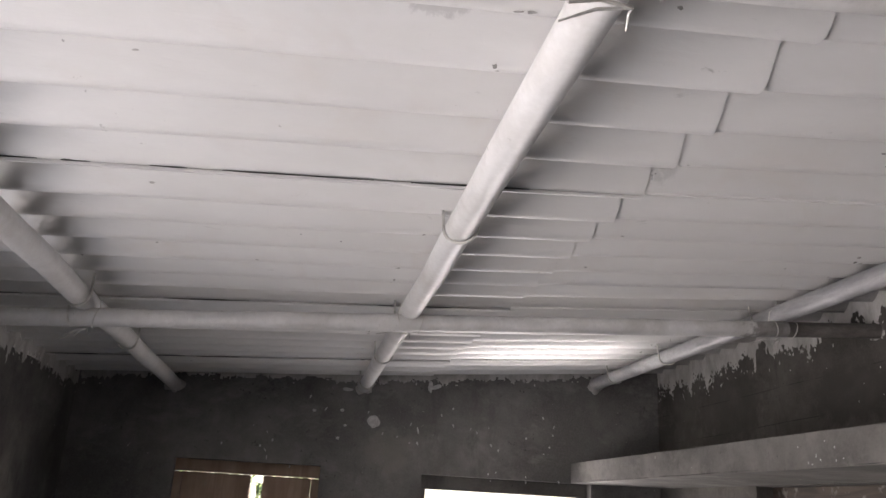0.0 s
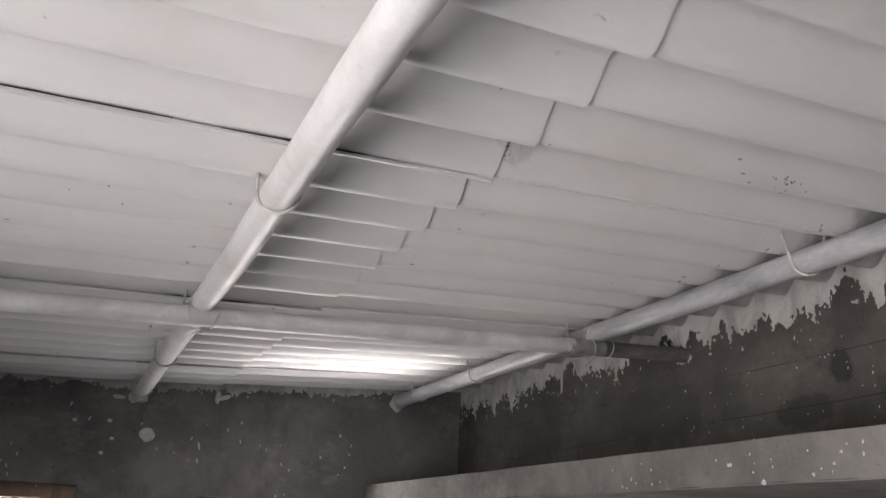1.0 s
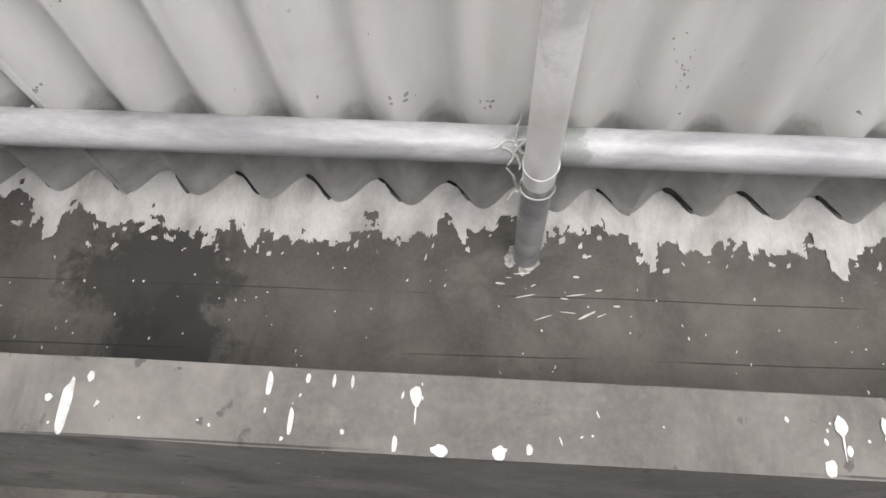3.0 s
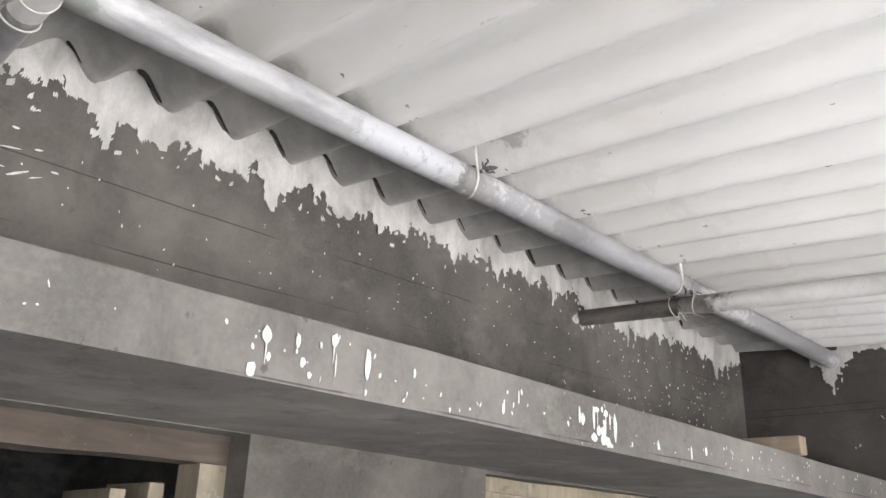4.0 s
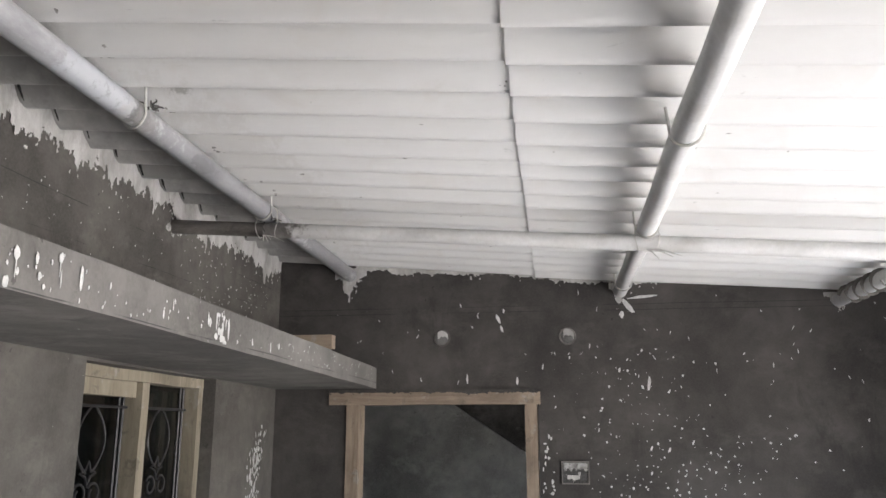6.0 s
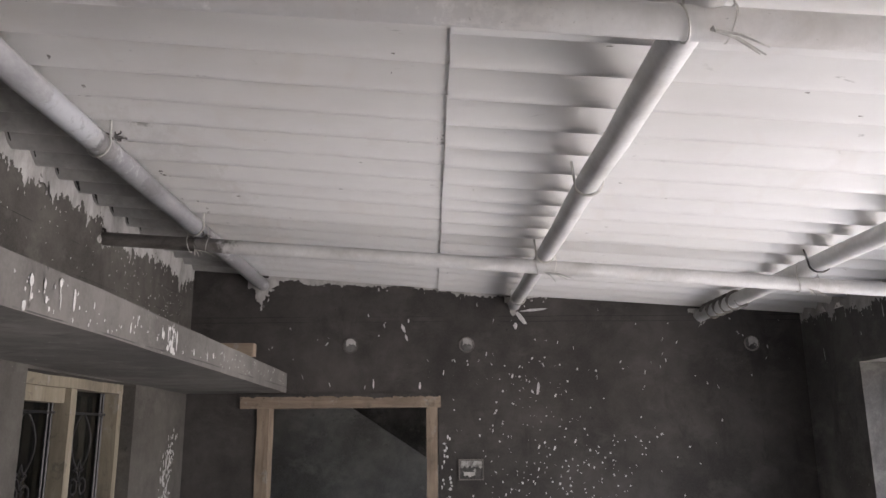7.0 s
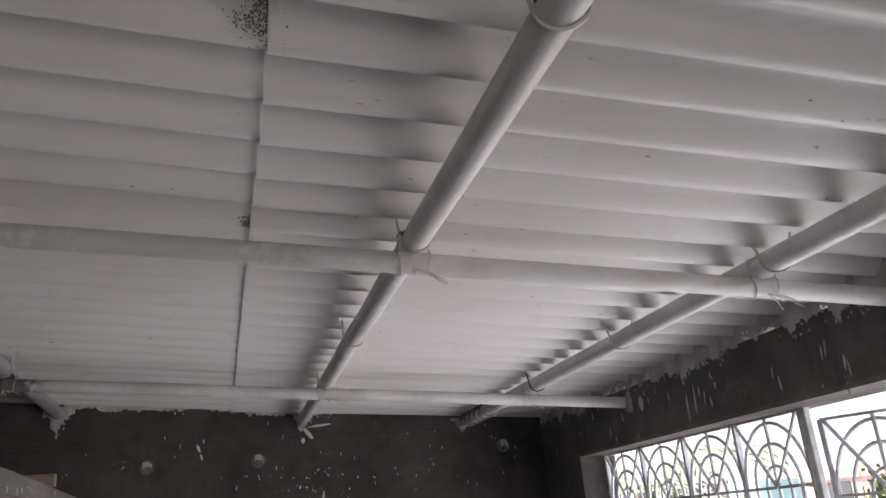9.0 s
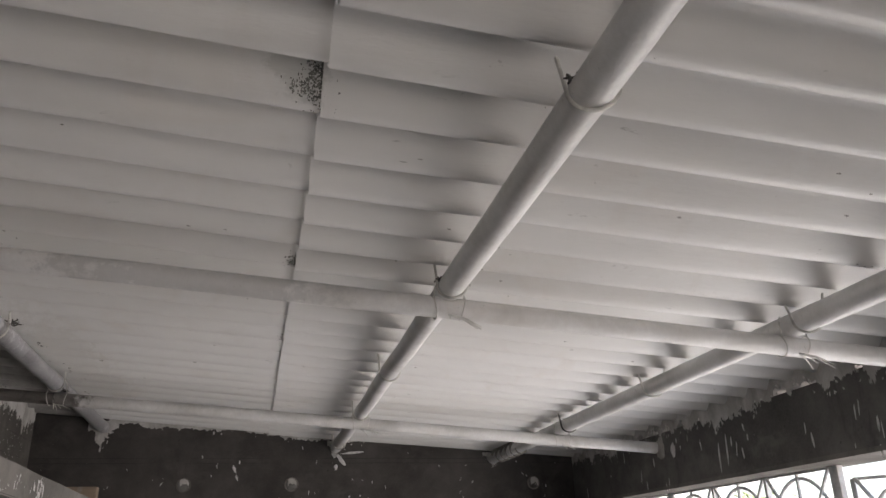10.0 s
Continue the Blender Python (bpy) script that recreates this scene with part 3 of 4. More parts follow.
# ---- white mortar and paint left on the walls ----
def smear(s0, s1, top, depth, place, seed, drip=1.0, step=0.005, thick=0.004):
    """A brushed skin of mortar and paint with a torn lower edge: place(s, z, off) gives the point of the wall."""
    n = int((s1 - s0) / step)
    m = int(0.26 / step)
    verts, faces, index = [], [], {}

    def keep(i, k):
        s = s0 + (i + 0.5) * step
        d = (k + 0.5) * step / max(0.01, depth(s))
        body = 0.75 + 0.45 * noise.noise(Vector((s * 2.6, seed, 0.3))) + 0.32 * noise.noise(Vector((s * 13.0, seed, 7.7)))
        z = top(s) - (k + 0.5) * step
        torn = 0.24 * noise.noise(Vector((s * 38.0, z * 22.0, seed))) * drip + 0.26 * noise.noise(Vector((s * 80.0, z * 70.0, seed + 4)))
        finger = 0.36 * drip * min(1.0, max(0.0, noise.noise(Vector((s * 20.0, seed, 2.1))) - 0.20) * 4)
        isle = noise.noise(Vector((s * 75.0, z * 48.0, seed + 9))) > 0.52 and d < body + 0.5
        return d < body + torn + finger or isle

    def vert(i, k):
        if (i, k) not in index:
            s = s0 + i * step
            z = top(s) - k * step
            off = thick * (0.45 + 0.55 * noise.noise(Vector((s * 22.0, z * 22.0, seed)))) + 0.0016
            index[i, k] = len(verts)
            verts.append(place(s + 0.0016 * noise.noise(Vector((s * 200, z * 200, 1))), z + 0.0016 * noise.noise(Vector((s * 200, z * 200, 5))), max(0.001, off)))
        return index[i, k]

    for i in range(n):
        for k in range(m):
            if keep(i, k):
                faces.append((vert(i, k), vert(i + 1, k), vert(i + 1, k + 1), vert(i, k + 1)))
    me = bpy.data.meshes.new("mortar_smear")
    me.from_pydata(verts, [], faces)
    bm = bmesh.new()
    bm.from_mesh(me)
    bpy.data.meshes.remove(me)
    return bm


def east(s, z, off):
    return (-off, s, z)


def west(s, z, off):
    return (west_x(s) + off, s, z)


def south(s, z, off):
    return (s, off, z)


def north(s, z, off):
    return (s, NORTH - off, z)


def east_top(s):
    flank = max(0.0, math.sin(2 * math.pi * (s - TROUGH) / PITCH))
    gap = 0.008 * flank ** 2 * max(0.15, 0.7 + 0.8 * noise.noise(Vector((s * 4.0, 3.3, 0.0))))
    return trough_z(0) + wave(s) + 0.006 - gap - 0.004 * (gap > 0.004)


part("mortar_smear", smear(0.01, NORTH - 0.01, east_top, lambda s: 0.084 + 0.014 * min(1.0, max(0.0, 2 * s - 5.0)) + 0.035 * max(0, s - 3.8) / 2 + 0.8 * wave(s), east, 1.0, 1.0, step=0.004, thick=0.007), MORTAR, wall_east, "ragged white mortar and paint along the roof line", smooth=True)
part("mortar_smear", smear(0.01, NORTH - 0.01, lambda s: trough_z(west_x(s)) + wave(s), lambda s: 0.062 + wave(s), west, 2.0, 1.0, step=0.006, thick=0.006), MORTAR, wall_west, "ragged white mortar along the roof line", smooth=True)
part("mortar_smear", smear(-1.72, -0.36, lambda s: trough_z(s) + 0.03, lambda s: 0.042, south, 3.0, 0.5, step=0.004), MORTAR, wall_south, "ragged white paint along the roof line", smooth=True)
part("mortar_smear", smear(-2.80, -0.30, lambda s: trough_z(s) + 0.03, lambda s: 0.055, north, 5.0, 0.7, step=0.006), MORTAR, wall_north, "ragged white paint along the roof line", smooth=True)


for n, (x, w) in enumerate(((PURLIN_X[0], 0.075), (PURLIN_X[1], 0.05), (PURLIN_X[2], 0.06))):
    x += stray(x, 0.0)
    part("mortar_smear", smear(x - w, x + w, lambda s: purlin_z(x) + 0.035, lambda s: 0.15 * max(0.3, 1 - abs(s - x) / w), south, 31.0 + n, 1.2, step=0.003, thick=0.012), MORTAR, wall_south, "torn white mortar round a pipe end", smooth=True)


def sheet_z(x, y):
    """Height of the underside of the roof sheets."""
    row = 1 if x > LAP else 0
    k = math.floor((y - SIDE) / (7 * PITCH))
    ya, yb = max(-0.10, SIDE + k * 7 * PITCH), min(NORTH + 0.12, SIDE + (k + 1) * 7 * PITCH + 0.05)
    lift = (0.009, 0.005)[row] * (y - ya) / (yb - ya) + (0.0095 * max(0, x / LAP) if row else 0.0)
    return trough_z(x) - sag(x, y) + wave(y) + lift + 0.002 * noise.noise(Vector((x * 1.5, y * 0.8, k * 3.7 + row * 11)))


def chip_into(bm, x, y, ru, rv, rnd):
    """A fleck of grime that follows the sheet's underside."""
    ph = rnd.uniform(0, 50)
    rim = []
    for i in range(9):
        a = 2 * math.pi * i / 9
        r = 1 + 0.8 * noise.noise(Vector((math.cos(a) * 1.6 + ph, math.sin(a) * 1.6, ph)))
        px, py = x + ru * r * math.cos(a), y + rv * r * math.sin(a)
        if px > LAP - 0.02 and x < LAP or px < LAP + 0.001 and x > LAP:
            px = x
        rim.append(bm.verts.new((px, py, sheet_z(px, py) - 0.0016)))
    mid = bm.verts.new((x, y, sheet_z(x, y) - 0.0020))
    for i in range(9):
        bm.faces.new((rim[i], rim[(i + 1) % 9], mid))


rnd = random.Random(21)
bm = bmesh.new()
for _ in range(260):
    chip_into(bm, rnd.uniform(-2.6, -0.1), rnd.uniform(0.2, 5.8), rnd.uniform(0.001, 0.006), rnd.uniform(0.0006, 0.0016), rnd)
for _ in range(7):
    cx, cy = rnd.uniform(-2.5, -0.3), rnd.uniform(0.4, 5.2)
    for _ in range(rnd.randint(4, 16)):
        chip_into(bm, cx + rnd.gauss(0, 0.03), cy + rnd.gauss(0, 0.008), rnd.uniform(0.0008, 0.004), rnd.uniform(0.0006, 0.0018), rnd)
dark_bm = bmesh.new()
for cx, cy, wx, wy, count in ((-1.180, 3.455, 0.012, 0.025, 420), (-1.166, 3.428, 0.018, 0.008, 120), (-1.199, 3.425, 0.008, 0.02, 130), (-1.182, 2.711, 0.012, 0.010, 120), (-1.177, 1.985, 0.008, 0.02, 16), (-1.177, 1.844, 0.008, 0.010, 10),
                              (-1.177, 1.413, 0.006, 0.010, 8), (-1.000, 1.975, 0.10, 0.012, 14), (-0.430, 1.955, 0.02, 0.015, 22), (-0.620, 3.403, 0.04, 0.02, 8), (-1.850, 3.901, 0.08, 0.03, 8)):
    for _ in range(count):
        x, y = cx + rnd.gauss(0, wx) * 0.8, cy + rnd.gauss(0, wy) * 0.8
        if cx > LAP:
            x = max(LAP + 0.003, x)
        chip_into(dark_bm, x, y, rnd.uniform(0.0005, 0.0019), rnd.uniform(0.0005, 0.0016), rnd)
for k in range(-12, 27):
    y = TROUGH + k * PITCH
    for x in PURLIN_X[:2]:
        for _ in range(rnd.choice((0, 1, 3, 5)) if x > -1 else rnd.choice((0, 0, 1, 2))):
            if 0.1 < y < 5.8:
                chip_into(bm, x - rnd.uniform(0.032, 0.06), y + rnd.gauss(0, 0.012), rnd.uniform(0.002, 0.006), rnd.uniform(0.0015, 0.004), rnd)
tagged(part("grime_flecks", bm, GRIME, roof, "grey flecks of grime"), kind="stuff")
tagged(part("mould_specks", dark_bm, MOULD, roof, "dark specks of mould beside the sheet laps"), kind="stuff")

bm = bmesh.new()
for k in range(-3, 3):
    y = SIDE + k * 7 * PITCH
    for x0, x1 in ((-2.8, LAP - 0.02), (LAP + 0.02, -0.15)):
        x = x0
        while x < x1 - 0.05:
            run = rnd.uniform(0.04, 0.28)
            if rnd.random() < (0.9 if k == 0 and x < -1.62 else 0.45 if x1 < -1 else 0.35):
                xs = [min(x1, x + run * q / 6) for q in range(7)]
                tube_into(bm, [(q, y - 0.0008 + rnd.uniform(-0.0008, 0.0008), sheet_z(q, y + 0.0005) + 0.0065) for q in xs], [0.0006] + [rnd.uniform(0.0008, 0.0019) * (1.0 if x1 < -1 else 0.5) for _ in range(5)] + [0.0006], 5)
            x += run + rnd.uniform(0.01, 0.10)
tagged(part("lap_gaps", bm, GAP, roof, "dark broken gaps where sheets lap"), kind="stuff")

for k in range(-11, 10):
    y0 = TROUGH + k * PITCH
    if y0 < 0.15:
        continue
    a, b = rnd.uniform(0.06, 0.16), rnd.uniform(0.44, 0.54)
    pts = [(-0.0125 - 0.001 * rnd.random(), y0 + PITCH * (a + (b - a) * q / 9), trough_z(0) + wave(y0 + PITCH * (a + (b - a) * q / 9)) + 0.002 + rnd.uniform(-0.001, 0.001)) for q in range(10)]
    fat = rnd.uniform(1.0, 2.0)
    part("mortar_crack", tube(pts, [0.0008] + [fat * (0.0016 + 0.0028 * q / 8 + rnd.uniform(-0.0006, 0.0006)) for q in range(8)] + [0.001], 6), GAP, wall_east, "dark crack between mortar and sheet")


def blob_into(bm, centre, u, v, n, ru, rv, rnd, thick=0.0007):
    """A flat splash of paint with an uneven outline on the plane of u and v."""
    k = 18
    ph = rnd.uniform(0, 9)
    rim = []
    top = []
    for i in range(k):
        a = 2 * math.pi * i / k
        r = 1 + 0.34 * noise.noise(Vector((math.cos(a) * 1.2 + ph, math.sin(a) * 1.2, ph))) + 0.16 * noise.noise(Vector((math.cos(a) * 4 + ph, math.sin(a) * 4, ph)))
        p = Vector(centre) + u * (ru * r * math.cos(a)) + v * (rv * r * math.sin(a))
        rim.append(bm.verts.new(p))
        top.append(bm.verts.new(p - u * (ru * 0.3 * r * math.cos(a)) - v * (rv * 0.3 * r * math.sin(a)) + n * thick))
    for i in range(k):
        bm.faces.new((rim[i], rim[(i + 1) % k], top[(i + 1) % k], top[i]))
    bm.faces.new(top)


X, Y, Z = Vector((1, 0, 0)), Vector((0, 1, 0)), Vector((0, 0, 1))


def lump(name, centre, radii, seed, material, parent, label):
    """A hand-thrown lump of mortar round a pipe end."""
    bm = bmesh.new()
    bmesh.ops.create_icosphere(bm, subdivisions=3, radius=1.0)
    for v in bm.verts:
        k = 1 + 0.45 * noise.noise(v.co * 1.6 + Vector((seed, 0, 0))) + 0.25 * noise.noise(v.co * 4 + Vector((0, seed, 0)))
        v.co = Vector([c * r * k for c, r in zip(v.co, radii)]) + Vector(centre)
    return part(name, bm, material, parent, label, smooth=True)


for n, x in enumerate(PURLIN_X):
    lump("mortar_lump", (x + stray(x, NORTH), NORTH, purlin_z(x) - 0.01), (0.040, 0.010, 0.036), 8.0 + n, MORTAR, wall_north, "lump of white mortar round a pipe end")
for n in range(3):
    y = rafter_y(n, 0.0)
    lump("mortar_lump", (0.006, y + 0.008, rafter_z(0) - 0.004), (0.010, 0.045, 0.034), 13.0 + n, MORTAR_DIRTY, wall_east, "lump of mortar round a pipe end")
    y = rafter_y(n, WEST)
    lump("mortar_lump", (west_x(y), y, rafter_z(WEST)), (0.014, 0.036, 0.045), 18.0 + n, MORTAR, wall_west, "lump of white mortar round a pipe end")


def drips(name, parent, label, items, u, n_out, seed):
    """Named splashes: (centre, half width, half height, lean in degrees)."""
    rnd = random.Random(seed)
    bm = bmesh.new()
    for centre, ru, rv, lean in items:
        a = radians(lean)
        blob_into(bm, centre, u * math.cos(a) + Z * math.sin(a), Z * math.cos(a) - u * math.sin(a), n_out, ru, rv, rnd)
        if parent is slab and ru > 0.005 and centre[2] - rv > 2.20:
            blob_into(bm, Vector(centre) + u * rnd.uniform(-0.4, 0.4) * ru - Z * (rv + 0.008), u, Z, n_out, 0.0012, rnd.uniform(0.010, 0.022), rnd, 0.0006)
            for _ in range(3):
                blob_into(bm, Vector(centre) + u * rnd.gauss(0, 2.2) * ru + Z * rnd.gauss(0, 0.014), u, Z, n_out, rnd.uniform(0.0008, 0.0018), rnd.uniform(0.001, 0.003), rnd, 0.0006)
    ob = part(name, bm, PAINT, parent, label)
    return tagged(ob, kind="stuff")


rnd = random.Random(7)
face = SLAB_EDGE - 0.0018
items = [((face, y, z - ledge_sag(y)), 0.66 * w, 0.74 * h, 0) for y, z, w, h in (
    (1.723, 2.184, 0.016, 0.010), (1.694, 2.198, 0.014, 0.012), (1.712, 2.236, 0.012, 0.007), (1.677, 2.180, 0.012, 0.012), (1.758, 2.213, 0.009, 0.014), (1.687, 2.214, 0.009, 0.010),
    (2.437, 2.222, 0.011, 0.014), (2.389, 2.224, 0.006, 0.012), (2.330, 2.237, 0.010, 0.012), (2.270, 2.214, 0.008, 0.026), (2.454, 2.175, 0.011, 0.013),
    (2.431, 2.195, 0.005, 0.008), (2.379, 2.197, 0.007, 0.008), (2.367, 2.183, 0.005, 0.006), (2.326, 2.202, 0.002, 0.02), (2.271, 2.175, 0.003, 0.006), (2.181, 2.217, 0.004, 0.009),
    (1.722, 2.219, 0.006, 0.026), (1.652, 2.212, 0.008, 0.034), (1.768, 2.217, 0.005, 0.020), (1.689, 2.183, 0.020, 0.012), (1.708, 2.197, 0.012, 0.012), (1.682, 2.233, 0.010, 0.009), (1.669, 2.222, 0.004, 0.016), (1.695, 2.239, 0.006, 0.008), (1.669, 2.175, 0.012, 0.006), (1.980, 2.197, 0.006, 0.014), (1.941, 2.222, 0.003, 0.015), (1.494, 2.197, 0.007, 0.012), (1.357, 2.197, 0.006, 0.018), (1.289, 2.207, 0.007, 0.012),
    (3.302, 2.196, 0.012, 0.044), (3.323, 2.207, 0.007, 0.006), (3.280, 2.233, 0.006, 0.009), (3.073, 2.235, 0.006, 0.018), (3.043, 2.193, 0.005, 0.02), (3.029, 2.245, 0.004, 0.008), (2.999, 2.243, 0.003, 0.010), (2.978, 2.243, 0.003, 0.010),
    (2.905, 2.230, 0.009, 0.016), (2.875, 2.171, 0.013, 0.009), (2.810, 2.172, 0.013, 0.010), (2.925, 2.175, 0.005, 0.012), (2.777, 2.177, 0.006, 0.008), (3.664, 2.170, 0.010, 0.008), (3.475, 2.217, 0.006, 0.004), (3.493, 2.197, 0.005, 0.004), (3.75, 2.21, 0.006, 0.006))]
items += [((face, rnd.uniform(0.1, 4.2), rnd.uniform(2.172, 2.232)), rnd.uniform(0.0008, 0.0026), rnd.uniform(0.001, 0.005), rnd.uniform(-25, 25)) for _ in range(125)]
drips("paint_splashes", slab, "spots and runs of white paint", items, Y, -X, 1)

items = []
for _ in range(460):
    z = 1.45 + rnd.random() ** 1.7 * 0.85
    x = -1.60 - 0.25 * (2.1 - z) + rnd.gauss(0, 0.26)
    if -2.85 < x < -1.24:
        s = rnd.choice((0.0011, 0.0015, 0.0019, 0.0025, 0.0034, 0.0046))
        items.append(((x, 0.001, z), s, s * rnd.choice((0.8, 1.0, 1.0, 1.3, 2.2)), rnd.uniform(-30, 30)))
for _ in range(55):
    items.append(((rnd.uniform(-2.8, -0.35), 0.001, rnd.uniform(2.15, 2.56)), rnd.uniform(0.0010, 0.003), rnd.uniform(0.002, 0.012), rnd.uniform(-40, 40)))
for _ in range(45):
    k = rnd.random()
    items.append(((-1.70 - 0.6 * k + rnd.gauss(0, 0.09), 0.001, 1.72 + 0.30 * k - 0.12 * k * k + rnd.gauss(0, 0.07)), rnd.uniform(0.0015, 0.005), rnd.uniform(0.002, 0.006), rnd.uniform(-60, -20)))
items += [((-1.20 - 0.05 * rnd.random(), 0.001, rnd.uniform(1.45, 1.95)), rnd.uniform(0.003, 0.008), rnd.uniform(0.003, 0.010), 0) for _ in range(40)]
items += [((-1.02, 0.002, 2.445), 0.008, 0.022, -25), ((-1.035, 0.002, 2.40), 0.006, 0.016, -20), ((-1.045, 0.002, 2.48), 0.004, 0.010, 0), ((-1.66, 0.002, 2.15), 0.007, 0.03, 8), ((-0.88, 0.002, 2.18), 0.004, 0.02, 0), ((-1.10, 0.002, 2.17), 0.005, 0.018, 0),
          ((-1.59, 0.003, 2.490), 0.011, 0.040, -38), ((-1.655, 0.003, 2.530), 0.060, 0.006, -6), ((-1.562, 0.003, 2.452), 0.008, 0.016, 5)]
drips("paint_splashes", wall_south, "spatter of white paint", items, X, Y, 2)
items = [((-1.455, NORTH - 0.001, 2.390), 0.030, 0.028, 0), ((-1.608, NORTH - 0.001, 2.433), 0.010, 0.007, 0), ((-1.618, NORTH - 0.001, 2.303), 0.009, 0.008, 0), ((-1.588, NORTH - 0.001, 2.363), 0.008, 0.006, 0), ((-1.738, NORTH - 0.001, 2.423), 0.008, 0.007, 0), ((-1.188, NORTH - 0.001, 2.573), 0.012, 0.03, 0), ((-1.158, NORTH - 0.001, 2.578), 0.03, 0.010, 20), ((-1.588, NORTH - 0.001, 2.533), 0.03, 0.008, 0), ((-1.238, NORTH - 0.001, 2.363), 0.004, 0.016, 15)]
items += [((rnd.uniform(-2.3, -0.5), NORTH - 0.001, rnd.uniform(2.15, 2.5)), rnd.uniform(0.0015, 0.005), rnd.uniform(0.003, 0.010), rnd.uniform(-30, 30)) for _ in range(35)]
drips("paint_splashes", wall_north, "spots of white paint", items, X, -Y, 3)
items = [((west_x(q) + 0.001, q, rnd.uniform(2.22, 2.43)), rnd.uniform(0.002, 0.005), rnd.uniform(0.006, 0.03), rnd.uniform(-12, 12)) for q in (rnd.uniform(0.1, 3.2) for _ in range(30))]
items += [((west_x(1.62) + 0.001, 1.62, 2.31), 0.006, 0.05, -3), ((west_x(1.68) + 0.001, 1.68, 2.33), 0.005, 0.06, -3), ((west_x(1.25) + 0.001, 1.25, 2.39), 0.018, 0.03, 0)]
drips("paint_splashes", wall_west, "runs of white paint", items, Y, X, 4)
items = [((-0.001, rnd.uniform(0.15, 4.5), rnd.uniform(2.27, 2.6)), rnd.uniform(0.0007, 0.0022), rnd.uniform(0.0008, 0.0034), rnd.uniform(-30, 30)) for _ in range(280)]
items += [((-0.001, rnd.uniform(0.25, 0.9), rnd.uniform(2.3, 2.6)), rnd.uniform(0.0015, 0.004), rnd.uniform(0.0015, 0.005), 0) for _ in range(70)]
for _ in range(170):
    k = rnd.random()
    items.append(((-0.001, 0.17 + 0.16 * k + rnd.gauss(0, 0.035), 1.93 - 0.55 * k + rnd.gauss(0, 0.05)), rnd.uniform(0.0015, 0.008), rnd.uniform(0.003, 0.016), rnd.uniform(-30, 30)))
for _ in range(14):
    items.append(((-0.001, rnd.gauss(2.68, 0.09), rnd.uniform(2.51, 2.60)), rnd.uniform(0.004, 0.020), rnd.uniform(0.0007, 0.0022), rnd.uniform(-30, 12)))
drips("paint_splashes", wall_east, "spots and brush strokes of white paint", items, Y, -X, 5)

# ---- fittings of the south wall ----
for x in (-0.767, -1.324, -2.702):
    outlet = holder("ceiling_outlet_box", "round conduit box filled with white mortar in the wall", "outlet box", "outlet boxes")
    ring = bmesh.new()
    tube_into(ring, [(x + 0.034 * math.cos(a), 0.003, 2.362 + 0.034 * math.sin(a)) for a in (2 * math.pi * k / 24 for k in range(24))], 0.004, 6, True)
    part("rim", ring, BARE, outlet, "dark round rim", smooth=True)
    cup = bmesh.new()
    bmesh.ops.create_uvsphere(cup, u_segments=20, v_segments=10, radius=1.0)
    for v in cup.verts:
        v.co = Vector((x + 0.031 * v.co.x, 0.001 + 0.005 * v.co.y * (1 + 0.8 * noise.noise(v.co * 3 + Vector((x * 9, 0, 0)))), 2.362 + 0.031 * v.co.z))
    filling = part("filling", cup, ROUGH, outlet, "rough dark mortar", smooth=True)
    part("mortar_dab", smear(x - 0.027, x + 0.020, lambda q: 2.365 + math.sqrt(0.029 ** 2 - (q - x) ** 2), lambda q: 0.042, lambda q, z, off: (q, 0.0065 + off, z), 80.0 + 7 * x, 0.9, step=0.0025, thick=0.005), MORTAR, filling, "dab of white mortar", smooth=True)
switch = holder("switch_box", "open wall switch box smeared with white mortar", "switch box")
frame_bm = bmesh.new()
for a, b in (((-1.395, 0.0, 1.738), (-1.390, 0.010, 1.832)), ((-1.284, 0.0, 1.738), (-1.279, 0.010, 1.832)), ((-1.390, 0.0, 1.738), (-1.284, 0.010, 1.743)), ((-1.390, 0.0, 1.827), (-1.284, 0.010, 1.832))):
    box_into(frame_bm, a, b)
part("rim", frame_bm, BARE, switch, "dark metal rim")
part("back_plate", box((-1.390, -0.002, 1.743), (-1.284, 0.003, 1.827)), ROUGH, switch, "rough dark back")
part("filling", smear(-1.388, -1.286, lambda q: 1.825, lambda q: 0.055, lambda q, z, off: (q, 0.003 + off, z), 61.0, 0.8, step=0.0025, thick=0.006), MORTAR_DIRTY, switch, "lumpy white mortar", smooth=True)
part("filling", smear(-1.355, -1.300, lambda q: 1.775, lambda q: 0.024, lambda q, z, off: (q, 0.004 + off, z), 63.0, 0.8, step=0.0025, thick=0.006), MORTAR, switch, "lumpy white mortar", smooth=True)

# ---- doorway of the south wall ----
door_frame = holder("door_frame_south", "raw wooden door frame set in dark plaster", "door frame", kind="structure")
part("lintel", rough_box((-1.196, -0.10, 2.070), (-0.258, 0.012, 2.124), 0.05, 0.003, 11.0), WOOD, door_frame)
part("plaster_edge", smear(-1.23, -0.24, lambda q: 2.136, lambda q: 0.020, lambda q, z, off: (q, 0.012 + off, z), 71.0, 0.6, step=0.003, thick=0.006), WALL_B, door_frame, "ragged edge of shade-toned plaster over the lintel", smooth=True)
part("jamb", rough_box((-0.395, -0.10, 0.0), (-0.338, 0.010, 2.070), 0.12, 0.003, 12.0), WOOD_UP, door_frame)
part("jamb", rough_box((-1.183, -0.10, 0.0), (-1.131, 0.010, 2.070), 0.12, 0.003, 13.0), WOOD_UP, door_frame)
